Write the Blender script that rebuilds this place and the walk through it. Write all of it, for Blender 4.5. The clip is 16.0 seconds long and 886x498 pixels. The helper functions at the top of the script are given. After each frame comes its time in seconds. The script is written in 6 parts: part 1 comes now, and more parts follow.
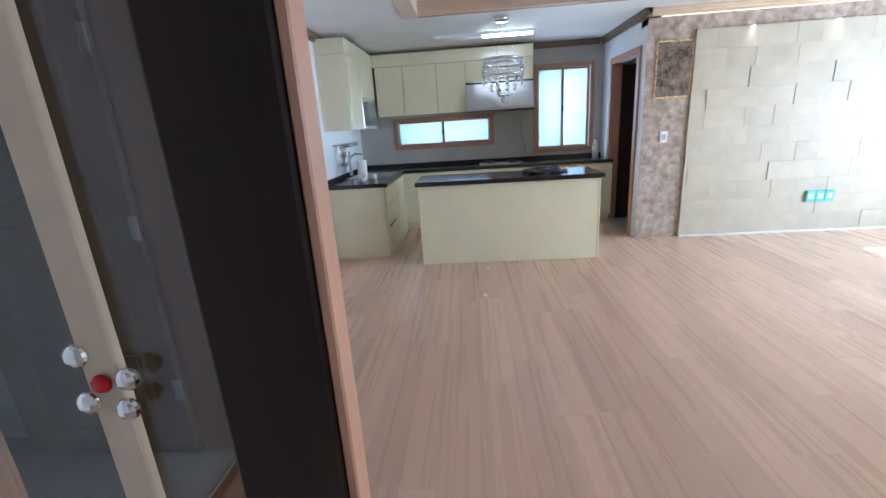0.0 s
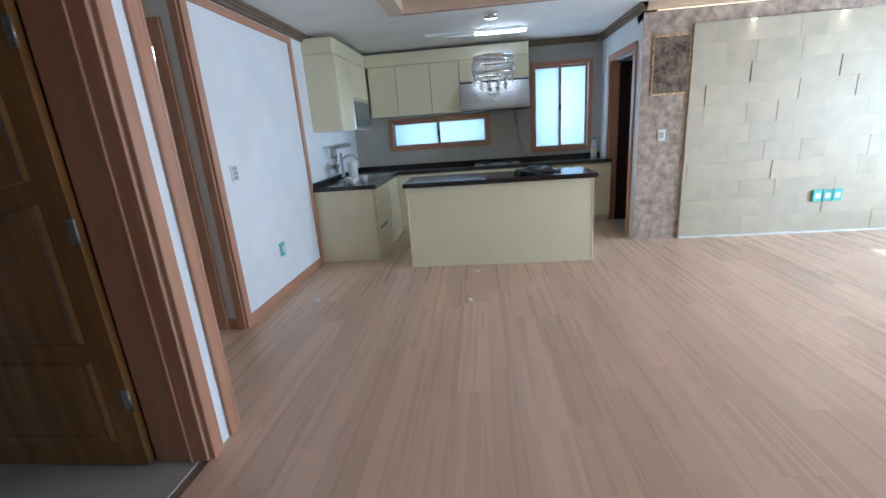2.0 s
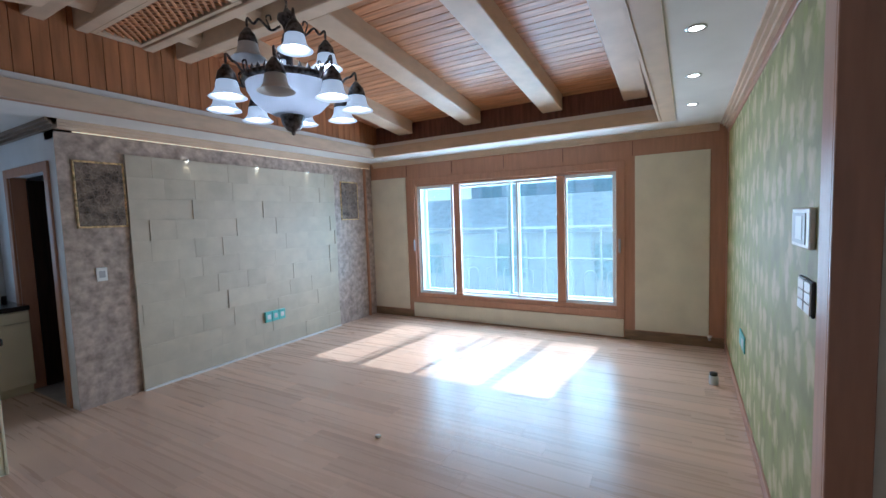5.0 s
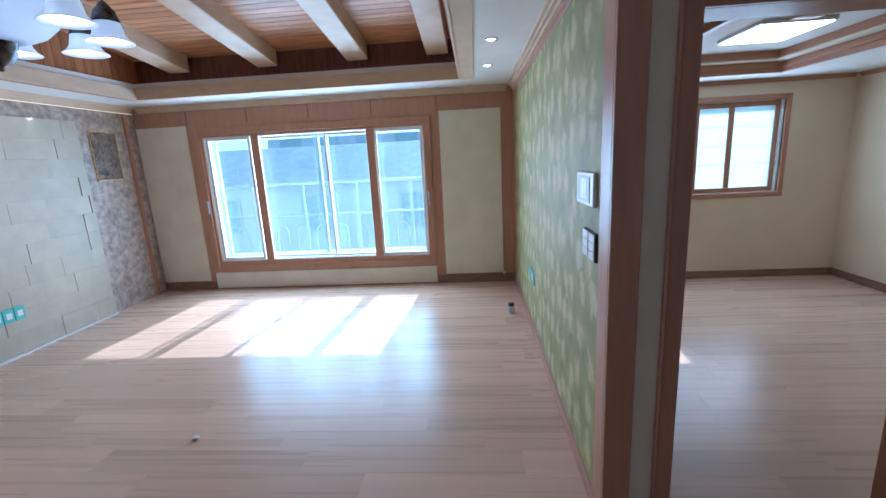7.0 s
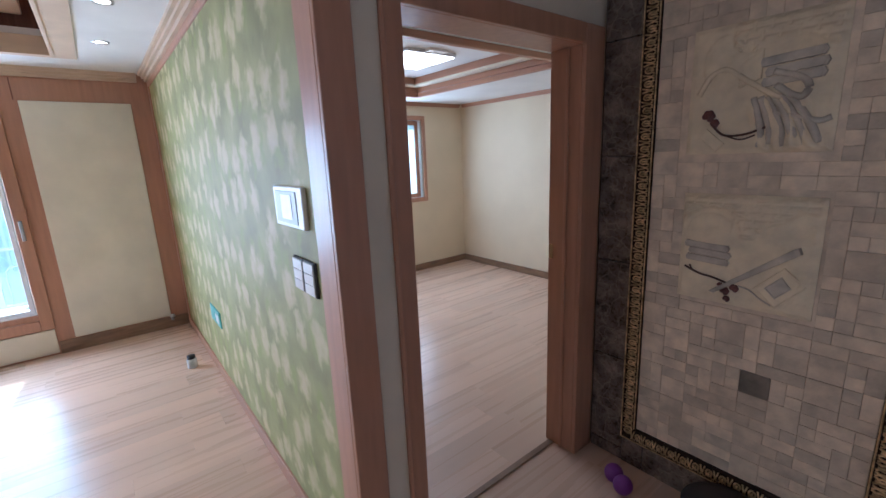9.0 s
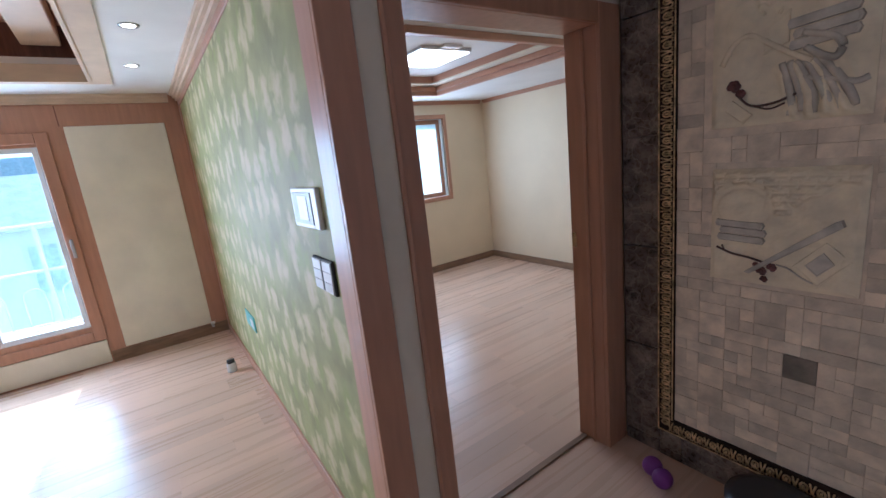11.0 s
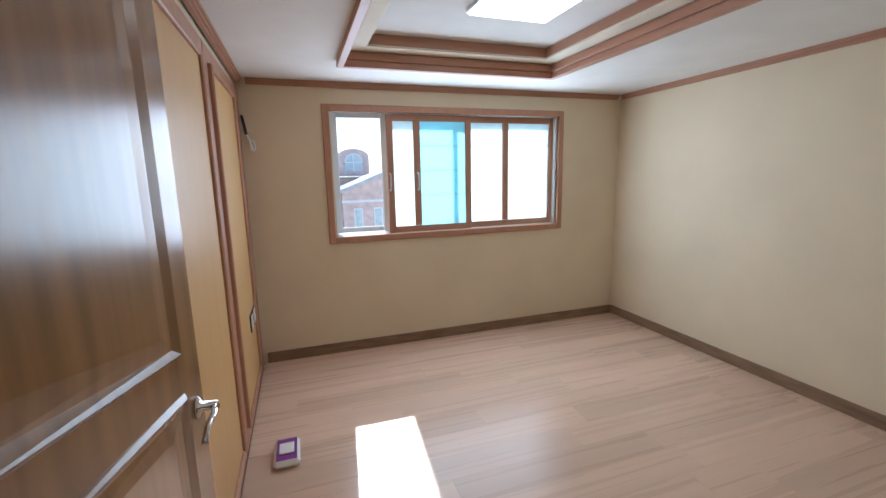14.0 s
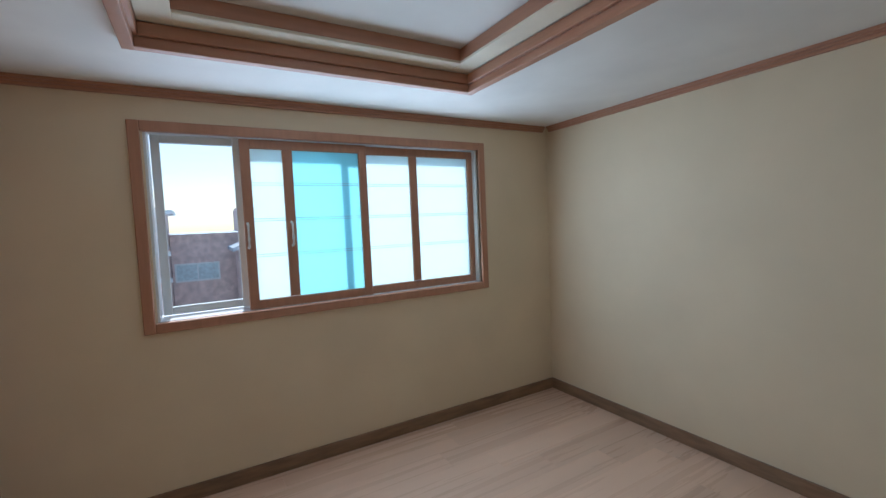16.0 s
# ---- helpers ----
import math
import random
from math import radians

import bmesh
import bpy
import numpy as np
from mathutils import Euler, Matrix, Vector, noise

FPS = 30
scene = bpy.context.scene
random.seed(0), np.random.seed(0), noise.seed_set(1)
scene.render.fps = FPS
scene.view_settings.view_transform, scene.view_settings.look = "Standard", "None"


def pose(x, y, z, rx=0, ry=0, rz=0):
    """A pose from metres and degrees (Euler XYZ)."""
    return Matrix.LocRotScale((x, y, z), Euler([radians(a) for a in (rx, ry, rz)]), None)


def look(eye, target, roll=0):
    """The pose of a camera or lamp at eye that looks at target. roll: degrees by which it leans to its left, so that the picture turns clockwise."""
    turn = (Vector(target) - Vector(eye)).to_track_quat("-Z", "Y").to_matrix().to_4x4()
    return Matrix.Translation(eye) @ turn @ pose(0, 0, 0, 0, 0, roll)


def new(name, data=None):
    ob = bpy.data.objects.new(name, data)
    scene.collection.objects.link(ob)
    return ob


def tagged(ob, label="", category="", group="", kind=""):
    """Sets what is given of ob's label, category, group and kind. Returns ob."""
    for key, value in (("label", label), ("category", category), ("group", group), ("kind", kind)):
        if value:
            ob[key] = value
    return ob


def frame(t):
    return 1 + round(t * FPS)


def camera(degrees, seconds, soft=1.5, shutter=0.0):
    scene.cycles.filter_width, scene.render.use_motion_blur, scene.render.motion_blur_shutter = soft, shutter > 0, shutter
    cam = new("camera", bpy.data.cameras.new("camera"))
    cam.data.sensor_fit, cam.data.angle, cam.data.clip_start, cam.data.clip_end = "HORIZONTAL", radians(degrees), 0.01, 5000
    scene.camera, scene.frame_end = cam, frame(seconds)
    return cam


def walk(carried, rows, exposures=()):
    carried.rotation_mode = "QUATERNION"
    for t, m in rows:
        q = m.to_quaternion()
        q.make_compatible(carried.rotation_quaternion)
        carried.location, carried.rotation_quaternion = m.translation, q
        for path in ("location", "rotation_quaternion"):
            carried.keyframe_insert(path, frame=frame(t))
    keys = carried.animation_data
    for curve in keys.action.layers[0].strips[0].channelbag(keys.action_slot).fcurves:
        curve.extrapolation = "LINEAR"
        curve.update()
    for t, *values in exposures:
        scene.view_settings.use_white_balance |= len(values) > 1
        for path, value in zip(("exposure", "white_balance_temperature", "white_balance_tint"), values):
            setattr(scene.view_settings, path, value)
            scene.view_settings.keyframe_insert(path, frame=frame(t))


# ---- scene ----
cam = camera(92.5, 16.0, soft=1.5)
PATH = [
    (0, (0.193, -0.179, 1.418), (0.039, 1.733, 0.863), -3.7),
    (0.5, (0.276, -0.169, 1.424), (0.11, 1.743, 0.86), -3.5),
    (1, (0.326, -0.100, 1.419), (0.166, 1.813, 0.849), -3.1),
    (1.5, (0.379, -0.081, 1.411), (0.25, 1.83, 0.835), -3.3),
    (2, (0.4, -0.057, 1.381), (0.198, 1.857, 0.837), -4.2),
    (2.5, (0.436, -0.069, 1.482), (0.228, 1.905, 1.244), -2.9),
    (3, (0.456, -0.018, 1.515), (0.457, 1.978, 1.388), -0.9),
    (3.5, (0.442, 0.181, 1.476), (1.083, 2.074, 1.388), 0.5),
    (4, (0.534, 0.293, 1.518), (1.8, 1.841, 1.474), 1.0),
    (4.2, (0.559, 0.31, 1.496), (2.018, 1.678, 1.475), 1.2),
    (6.3, (0.627, 0.516, 1.64), (2.48, 1.19, 1.306), -4.3),
    (6.5, (0.626, 0.527, 1.636), (2.507, 1.105, 1.282), -4.8),
    (7, (0.684, 0.508, 1.626), (2.633, 0.666, 1.205), -3.0),
    (7.5, (0.88, 0.525, 1.59), (2.823, 0.551, 1.118), -6.5),
    (8, (1.014, 0.525, 1.602), (2.85, -0.035, 1.041), -4.3),
    (8.5, (1.094, 0.524, 1.612), (2.648, -0.614, 1.072), -2.4),
    (8.7, (1.126, 0.525, 1.619), (2.649, -0.694, 1.177), -2.3),
    (10.8, (1.036, 0.496, 1.603), (2.649, -0.609, 1.185), -6.2),
    (11, (1.092, 0.479, 1.589), (2.711, -0.616, 1.162), -6.3),
    (11.5, (1.287, 0.427, 1.589), (2.891, -0.683, 1.146), -6.0),
    (12, (1.395, 0.278, 1.556), (2.992, -0.823, 1.067), -6.3),
    (12.5, (1.502, -0.032, 1.581), (3.153, -1.013, 1.023), -7.1),
    (13, (1.718, -0.221, 1.533), (3.402, -1.117, 0.933), -2.4),
    (13.5, (1.97, -0.447, 1.568), (3.733, -1.168, 0.96), -2.1),
    (14, (2.26, -0.568, 1.553), (4.127, -1.195, 1.206), -1.2),
    (14.5, (2.601, -0.638, 1.598), (4.489, -1.273, 1.418), 0.2),
    (15, (2.87, -0.789, 1.575), (4.757, -1.434, 1.421), -1.3),
    (15.5, (2.991, -1.062, 1.533), (4.691, -2.107, 1.395), -2.1),
    (16, (3.19, -1.08, 1.522), (4.919, -2.076, 1.399), -2.5),
]
EXPOSURES = [(0.0, 1.42, 5150, 7), (1.0, 1.22, 5150, 5), (2.0, 1.15, 5150, 5), (2.6, 1.15, 5150, 8), (3.0, 1.0, 5150, 8), (3.3, 0.65, 5150, 9), (3.6, 0.3, 5050, 9), (4.2, -0.08, 5150, 9), (6.5, 0.05, 4850, 8), (7.0, 0.08, 4800, 9), (8.0, 0.12, 4700, 9), (8.5, 0.52, 5050, 16),
             (11.0, 0.55, 5100, 16), (12.0, 0.8, 5000, 18), (12.5, 0.85, 4900, 15), (13.2, 0.68, 4950, 12), (13.5, 0.68, 5000, 12), (14.0, 0.42, 5600, 14), (14.6, 0.1, 5600, 14), (15.0, -0.1, 5450, 13), (15.5, -0.22, 5300, 10), (16.0, -0.25, 5300, 10)]
walk(cam, [(t, look(eye, target, roll)) for t, eye, target, roll in PATH], EXPOSURES)

# ---- sky, sun and window light ----
SUN_AZ, SUN_EL = 5.0, 40.5          # degrees south of the +x axis, and above the horizon
world = bpy.data.worlds.new("world")
scene.world = world
world.use_nodes = True
wn = world.node_tree
sky = wn.nodes.new("ShaderNodeTexSky")
sky.sky_type, sky.sun_disc = "NISHITA", False
sky.sun_elevation, sky.sun_rotation = radians(SUN_EL), radians(90 + SUN_AZ)
wn.nodes["Background"].inputs["Strength"].default_value = 0.15
wn.links.new(sky.outputs[0], wn.nodes["Background"].inputs["Color"])

sun = new("sun", bpy.data.lights.new("sun", "SUN"))
sun.data.energy, sun.data.angle, sun.data.color = 5.0, radians(0.6), (1.0, 0.95, 0.87)
el, az = radians(SUN_EL), radians(-SUN_AZ)
sun_dir = Vector((math.cos(el) * math.cos(az), math.cos(el) * math.sin(az), math.sin(el)))
sun.matrix_world = look(sun_dir * 30, (0, 0, 0))


def window_light(name, at, aim, w, h, watts, color=(0.86, 0.93, 1.0)):
    lamp = new(name, bpy.data.lights.new(name, "AREA"))
    lamp.data.shape, lamp.data.size, lamp.data.size_y = "RECTANGLE", w, h
    lamp.data.energy, lamp.data.color = watts, color
    lamp.matrix_world = look(at, aim)
    return lamp


window_light("sky_light_living", (6.42, 2.55, 1.25), (0, 2.55, 0.9), 2.8, 1.6, 135)
window_light("sky_light_bedroom", (5.945, -1.95, 1.57), (0, -1.95, 1.2), 2.1, 1.0, 22)
window_light("sky_light_kitchen_low", (-0.2, 6.72, 1.34), (-0.2, 0, 1.0), 1.3, 0.35, 5)
window_light("sky_light_kitchen_tall", (1.55, 6.72, 1.55), (1.55, 0, 1.0), 0.7, 1.1, 8)


def bulb(name, at, watts, color=(1, 1, 1), radius=0.03):
    lamp = new(name, bpy.data.lights.new(name, "POINT"))
    lamp.data.energy, lamp.data.color, lamp.data.shadow_soft_size = watts, color, radius
    lamp.location = at
    return lamp


# ---- materials ----
def mat(name, color, rough=0.5, metal=0.0, vary=0.12, scale=6.0, bump=0.0, bump_scale=60.0, stretch=(1, 1, 1), by_object=0.0,
        by_island=0.0, spec=0.5, color2=None, coat=0.0, detail=4.0):
    m = bpy.data.materials.new(name)
    m.use_nodes = True
    nt = m.node_tree
    b = nt.nodes["Principled BSDF"]
    b.inputs["Roughness"].default_value, b.inputs["Metallic"].default_value = rough, metal
    b.inputs["Specular IOR Level"].default_value, b.inputs["Coat Weight"].default_value = spec, coat
    b.inputs["Coat Roughness"].default_value = 0.12
    tc = nt.nodes.new("ShaderNodeTexCoord")
    mp = nt.nodes.new("ShaderNodeMapping")
    mp.inputs["Scale"].default_value = stretch
    nt.links.new(tc.outputs["Object"], mp.inputs["Vector"])
    vec = mp.outputs["Vector"]
    value = None
    if by_object or by_island:
        if by_object:
            src = nt.nodes.new("ShaderNodeObjectInfo").outputs["Random"]
        else:
            src = nt.nodes.new("ShaderNodeNewGeometry").outputs["Random Per Island"]
        add = nt.nodes.new("ShaderNodeVectorMath")
        add.operation = "MULTIPLY_ADD"
        add.inputs[1].default_value = (37.0, 53.0, 29.0)
        nt.links.new(src, add.inputs[0])
        nt.links.new(vec, add.inputs[2])
        vec = add.outputs[0]
        value = src
    n1 = nt.nodes.new("ShaderNodeTexNoise")
    n1.inputs["Scale"].default_value, n1.inputs["Detail"].default_value = scale, detail
    nt.links.new(vec, n1.inputs["Vector"])
    ramp = nt.nodes.new("ShaderNodeValToRGB")
    c1 = color2 or [c * (1 - 2.2 * vary) for c in color]
    c3 = [min(1, c * (1 + 0.8 * vary)) for c in color]
    ramp.color_ramp.elements[0].position, ramp.color_ramp.elements[1].position = 0.3, 0.7
    ramp.color_ramp.elements[0].color, ramp.color_ramp.elements[1].color = (*c1, 1), (*c3, 1)
    nt.links.new(n1.outputs["Fac"], ramp.inputs["Fac"])
    out = ramp.outputs["Color"]
    if value is not None:
        amount = by_object or by_island
        rr = nt.nodes.new("ShaderNodeMapRange")
        rr.inputs["To Min"].default_value, rr.inputs["To Max"].default_value = 1 - amount, 1 + amount * 0.7
        nt.links.new(value, rr.inputs["Value"])
        mul = nt.nodes.new("ShaderNodeVectorMath")
        mul.operation = "MULTIPLY"
        nt.links.new(out, mul.inputs[0])
        nt.links.new(rr.outputs[0], mul.inputs[1])
        out = mul.outputs[0]
    nt.links.new(out, b.inputs["Base Color"])
    n2 = nt.nodes.new("ShaderNodeTexNoise")
    n2.inputs["Scale"].default_value, n2.inputs["Detail"].default_value = bump_scale, 3.0
    nt.links.new(vec, n2.inputs["Vector"])
    r2 = nt.nodes.new("ShaderNodeMapRange")
    r2.inputs["To Min"].default_value, r2.inputs["To Max"].default_value = max(0.02, rough * 0.82), min(1, rough * 1.18)
    nt.links.new(n2.outputs["Fac"], r2.inputs["Value"])
    nt.links.new(r2.outputs[0], b.inputs["Roughness"])
    if bump:
        bp = nt.nodes.new("ShaderNodeBump")
        bp.inputs["Strength"].default_value, bp.inputs["Distance"].default_value = bump, 0.004
        nt.links.new(n2.outputs["Fac"], bp.inputs["Height"])
        nt.links.new(bp.outputs[0], b.inputs["Normal"])
    return m


def glow(name, color, strength):
    m = bpy.data.materials.new(name)
    m.use_nodes = True
    b = m.node_tree.nodes["Principled BSDF"]
    b.inputs["Base Color"].default_value = (0.8, 0.8, 0.8, 1)
    b.inputs["Emission Color"].default_value, b.inputs["Emission Strength"].default_value = (*color, 1), strength
    return m


def glass(name, color=(1, 1, 1), rough=0.0, ior=1.45):
    m = bpy.data.materials.new(name)
    m.use_nodes = True
    b = m.node_tree.nodes["Principled BSDF"]
    b.inputs["Base Color"].default_value = (*color, 1)
    b.inputs["Roughness"].default_value, b.inputs["IOR"].default_value, b.inputs["Transmission Weight"].default_value = rough, ior, 1.0
    return m


def clear_pane(name, tint=(1, 1, 1), gloss=0.035):
    m = bpy.data.materials.new(name)
    m.use_nodes = True
    nt = m.node_tree
    nt.nodes.remove(nt.nodes["Principled BSDF"])
    tr, gl, mix = nt.nodes.new("ShaderNodeBsdfTransparent"), nt.nodes.new("ShaderNodeBsdfGlossy"), nt.nodes.new("ShaderNodeMixShader")
    tr.inputs["Color"].default_value = (*tint, 1)
    gl.inputs["Roughness"].default_value = 0.02
    mix.inputs[0].default_value = gloss
    nt.links.new(tr.outputs[0], mix.inputs[1])
    nt.links.new(gl.outputs[0], mix.inputs[2])
    nt.links.new(mix.outputs[0], nt.nodes["Material Output"].inputs["Surface"])
    return m


def frosted(name, tint, see=0.12):
    """Etched glass: it scatters the daylight that falls on its far side."""
    m = bpy.data.materials.new(name)
    m.use_nodes = True
    nt = m.node_tree
    nt.nodes.remove(nt.nodes["Principled BSDF"])
    tl, tr, mix = nt.nodes.new("ShaderNodeBsdfTranslucent"), nt.nodes.new("ShaderNodeBsdfTransparent"), nt.nodes.new("ShaderNodeMixShader")
    gl, mix2 = nt.nodes.new("ShaderNodeBsdfGlossy"), nt.nodes.new("ShaderNodeMixShader")
    tl.inputs["Color"].default_value, tr.inputs["Color"].default_value = (*tint, 1), (*tint, 1)
    gl.inputs["Roughness"].default_value = 0.25
    mix.inputs[0].default_value, mix2.inputs[0].default_value = see, 0.05
    nt.links.new(tl.outputs[0], mix.inputs[1])
    nt.links.new(tr.outputs[0], mix.inputs[2])
    nt.links.new(mix.outputs[0], mix2.inputs[1])
    nt.links.new(gl.outputs[0], mix2.inputs[2])
    nt.links.new(mix2.outputs[0], nt.nodes["Material Output"].inputs["Surface"])
    return m


def emperador(name, base, vein):
    """Dark polished marble: clouded brown ground with thin pale veins."""
    m = mat(name, base, 0.28, vary=0.38, scale=14, spec=0.5, detail=8)
    nt = m.node_tree
    b = nt.nodes["Principled BSDF"]
    ground = b.inputs["Base Color"].links[0].from_socket
    vo = nt.nodes.new("ShaderNodeTexVoronoi")
    vo.feature = "DISTANCE_TO_EDGE"
    vo.inputs["Scale"].default_value = 11
    no = nt.nodes.new("ShaderNodeTexNoise")
    no.inputs["Scale"].default_value, no.inputs["Detail"].default_value = 5, 5
    tc = nt.nodes.new("ShaderNodeTexCoord")
    wob = nt.nodes.new("ShaderNodeVectorMath")
    wob.operation = "MULTIPLY_ADD"
    wob.inputs[1].default_value = (0.3, 0.3, 0.3)
    nt.links.new(tc.outputs["Object"], no.inputs["Vector"])
    nt.links.new(no.outputs["Color"], wob.inputs[0])
    nt.links.new(tc.outputs["Object"], wob.inputs[2])
    nt.links.new(wob.outputs[0], vo.inputs["Vector"])
    ra = nt.nodes.new("ShaderNodeValToRGB")
    ra.color_ramp.elements[0].color, ra.color_ramp.elements[1].color = (0.32, 0.32, 0.32, 1), (0, 0, 0, 1)
    ra.color_ramp.elements[1].position = 0.06
    nt.links.new(vo.outputs["Distance"], ra.inputs["Fac"])
    mx = nt.nodes.new("ShaderNodeMix")
    mx.data_type = "RGBA"
    mx.inputs[7].default_value = (*vein, 1)
    nt.links.new(ra.outputs["Color"], mx.inputs[0])
    nt.links.new(ground, mx.inputs[6])
    nt.links.new(mx.outputs[2], b.inputs["Base Color"])
    return m


def floral(name):
    """Green wallpaper with pale tulip-like blooms on leaning stems."""
    m = mat(name, (0.35, 0.345, 0.14), 0.62, vary=0.14, scale=5, bump=0.25, bump_scale=260)
    nt = m.node_tree
    b = nt.nodes["Principled BSDF"]
    ground = b.inputs["Base Color"].links[0].from_socket
    tc = nt.nodes.new("ShaderNodeTexCoord")

    def blooms(scale, stretch, limit, soft, color, under, shift):
        mp = nt.nodes.new("ShaderNodeMapping")
        mp.inputs["Scale"].default_value, mp.inputs["Location"].default_value = stretch, shift
        nt.links.new(tc.outputs["Object"], mp.inputs["Vector"])
        no = nt.nodes.new("ShaderNodeTexNoise")
        no.inputs["Scale"].default_value, no.inputs["Detail"].default_value = 14, 3
        nt.links.new(tc.outputs["Object"], no.inputs["Vector"])
        wob = nt.nodes.new("ShaderNodeVectorMath")
        wob.operation = "MULTIPLY_ADD"
        wob.inputs[1].default_value = (0.22, 0.22, 0.22)
        nt.links.new(no.outputs["Color"], wob.inputs[0])
        nt.links.new(mp.outputs[0], wob.inputs[2])
        vo = nt.nodes.new("ShaderNodeTexVoronoi")
        vo.voronoi_dimensions = "2D"
        vo.inputs["Scale"].default_value, vo.inputs["Randomness"].default_value = scale, 0.55
        sw = nt.nodes.new("ShaderNodeSeparateXYZ")
        cb = nt.nodes.new("ShaderNodeCombineXYZ")
        nt.links.new(wob.outputs[0], sw.inputs[0])
        nt.links.new(sw.outputs[0], cb.inputs[0])
        nt.links.new(sw.outputs[2], cb.inputs[1])
        nt.links.new(cb.outputs[0], vo.inputs["Vector"])
        ra = nt.nodes.new("ShaderNodeValToRGB")
        ra.color_ramp.elements[0].position, ra.color_ramp.elements[1].position = limit, limit + soft
        ra.color_ramp.elements[0].color, ra.color_ramp.elements[1].color = (1, 1, 1, 1), (0, 0, 0, 1)
        nt.links.new(vo.outputs["Distance"], ra.inputs["Fac"])
        mx = nt.nodes.new("ShaderNodeMix")
        mx.data_type = "RGBA"
        mx.inputs[7].default_value = (*color, 1)
        nt.links.new(ra.outputs["Color"], mx.inputs[0])
        nt.links.new(under, mx.inputs[6])
        return mx.outputs[2]

    c = blooms(3.6, (1.6, 1, 0.9), 0.16, 0.10, (0.31, 0.33, 0.11), ground, (0.35, 0, 0.2))
    c = blooms(3.9, (1.4, 1, 1.05), 0.26, 0.14, (0.46, 0.425, 0.20), c, (0, 0, 0))
    c = blooms(3.9, (1.4, 1, 1.05), 0.10, 0.18, (0.55, 0.49, 0.28), c, (0, 0, 0))
    nt.links.new(c, b.inputs["Base Color"])
    return m


def rounded(pts, n=5):
    """The points with a smooth curve run through them."""
    v = [Vector(p) for p in pts]
    v = [v[0] * 2 - v[1]] + v + [v[-1] * 2 - v[-2]]
    out = []
    for i in range(1, len(v) - 2):
        for k in range(n):
            t = k / n
            a, b, c, d = v[i - 1], v[i], v[i + 1], v[i + 2]
            out.append(tuple(0.5 * (2 * b + (c - a) * t + (2 * a - 5 * b + 4 * c - d) * t * t + (3 * b - a - 3 * c + d) * t ** 3)))
    return out + [tuple(v[-2])]


M = {}
M["plaster"] = mat("white_wallpaper", (0.80, 0.805, 0.82), 0.75, vary=0.03, scale=3, bump=0.15, bump_scale=300)
M["cream_paper"] = mat("cream_wallpaper", (0.78, 0.72, 0.58), 0.7, vary=0.04, scale=4, bump=0.2, bump_scale=320)
M["bed_paper"] = mat("beige_wallpaper", (0.76, 0.645, 0.46), 0.7, vary=0.025, scale=2, bump=0.3, bump_scale=420)
M["ceiling"] = mat("ceiling_paper", (0.80, 0.79, 0.76), 0.8, vary=0.03, scale=3, bump=0.12, bump_scale=300)
M["trim"] = mat("reddish_wood_trim", (0.47, 0.245, 0.15), 0.40, vary=0.06, scale=5, stretch=(6, 6, 0.6), bump=0.06, bump_scale=90, coat=0.08)
M["trim_h"] = mat("reddish_wood_rail", (0.46, 0.24, 0.15), 0.40, vary=0.06, scale=5, stretch=(0.6, 0.6, 8), bump=0.08, bump_scale=90)
M["door_wood"] = mat("brown_door_veneer", (0.30, 0.155, 0.055), 0.24, vary=0.12, scale=3, stretch=(6, 6, 0.5), bump_scale=3, spec=0.35, coat=0.08)
M["veneer"] = mat("pale_tan_veneer", (0.61, 0.375, 0.15), 0.42, vary=0.025, scale=2.5, stretch=(6, 6, 0.5), bump=0.05, bump_scale=80)
M["dark_wood"] = mat("dark_brown_wood", (0.026, 0.014, 0.009), 0.55, vary=0.2, scale=5, stretch=(6, 6, 0.6), spec=0.2)
M["base"] = mat("brown_baseboard", (0.27, 0.17, 0.10), 0.45, vary=0.15, scale=5, stretch=(1, 1, 6))
M["crown"] = mat("brown_crown_moulding", (0.22, 0.155, 0.10), 0.45, vary=0.15, scale=5, stretch=(1, 1, 6))
M["plank"] = mat("oak_laminate", (0.66, 0.465, 0.335), 0.28, vary=0.03, scale=2.0, stretch=(5.0, 0.14, 1), by_object=0.12, bump_scale=5, spec=0.4, detail=2.5)
M["subfloor"] = mat("floor_joint", (0.36, 0.25, 0.18), 0.7)
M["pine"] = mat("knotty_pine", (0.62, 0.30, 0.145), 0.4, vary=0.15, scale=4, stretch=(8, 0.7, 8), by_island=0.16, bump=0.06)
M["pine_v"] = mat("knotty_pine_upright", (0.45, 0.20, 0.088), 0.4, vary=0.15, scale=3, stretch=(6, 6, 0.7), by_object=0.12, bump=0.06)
M["beam"] = mat("painted_beam", (0.65, 0.505, 0.365), 0.5, vary=0.06, scale=5, stretch=(1, 1, 3), bump=0.08)
M["eave"] = mat("dark_red_board", (0.20, 0.08, 0.05), 0.5, vary=0.2, scale=5, stretch=(6, 6, 0.6))
M["cab"] = mat("ivory_gloss_laminate", (0.80, 0.74, 0.53), 0.16, vary=0.02, scale=3, coat=0.3)
M["kitchen_tile"] = mat("grey_beige_wall_tile", (0.50, 0.485, 0.45), 0.22, vary=0.05, scale=3, bump_scale=8)
M["granite"] = mat("black_granite_top", (0.035, 0.03, 0.03), 0.12, vary=0.5, scale=180, spec=0.5)
M["steel"] = mat("brushed_steel", (0.60, 0.60, 0.60), 0.28, 1.0, vary=0.06, scale=6, stretch=(1, 1, 20))
M["chrome"] = mat("chrome", (0.8, 0.8, 0.8), 0.08, 1.0, vary=0.02)
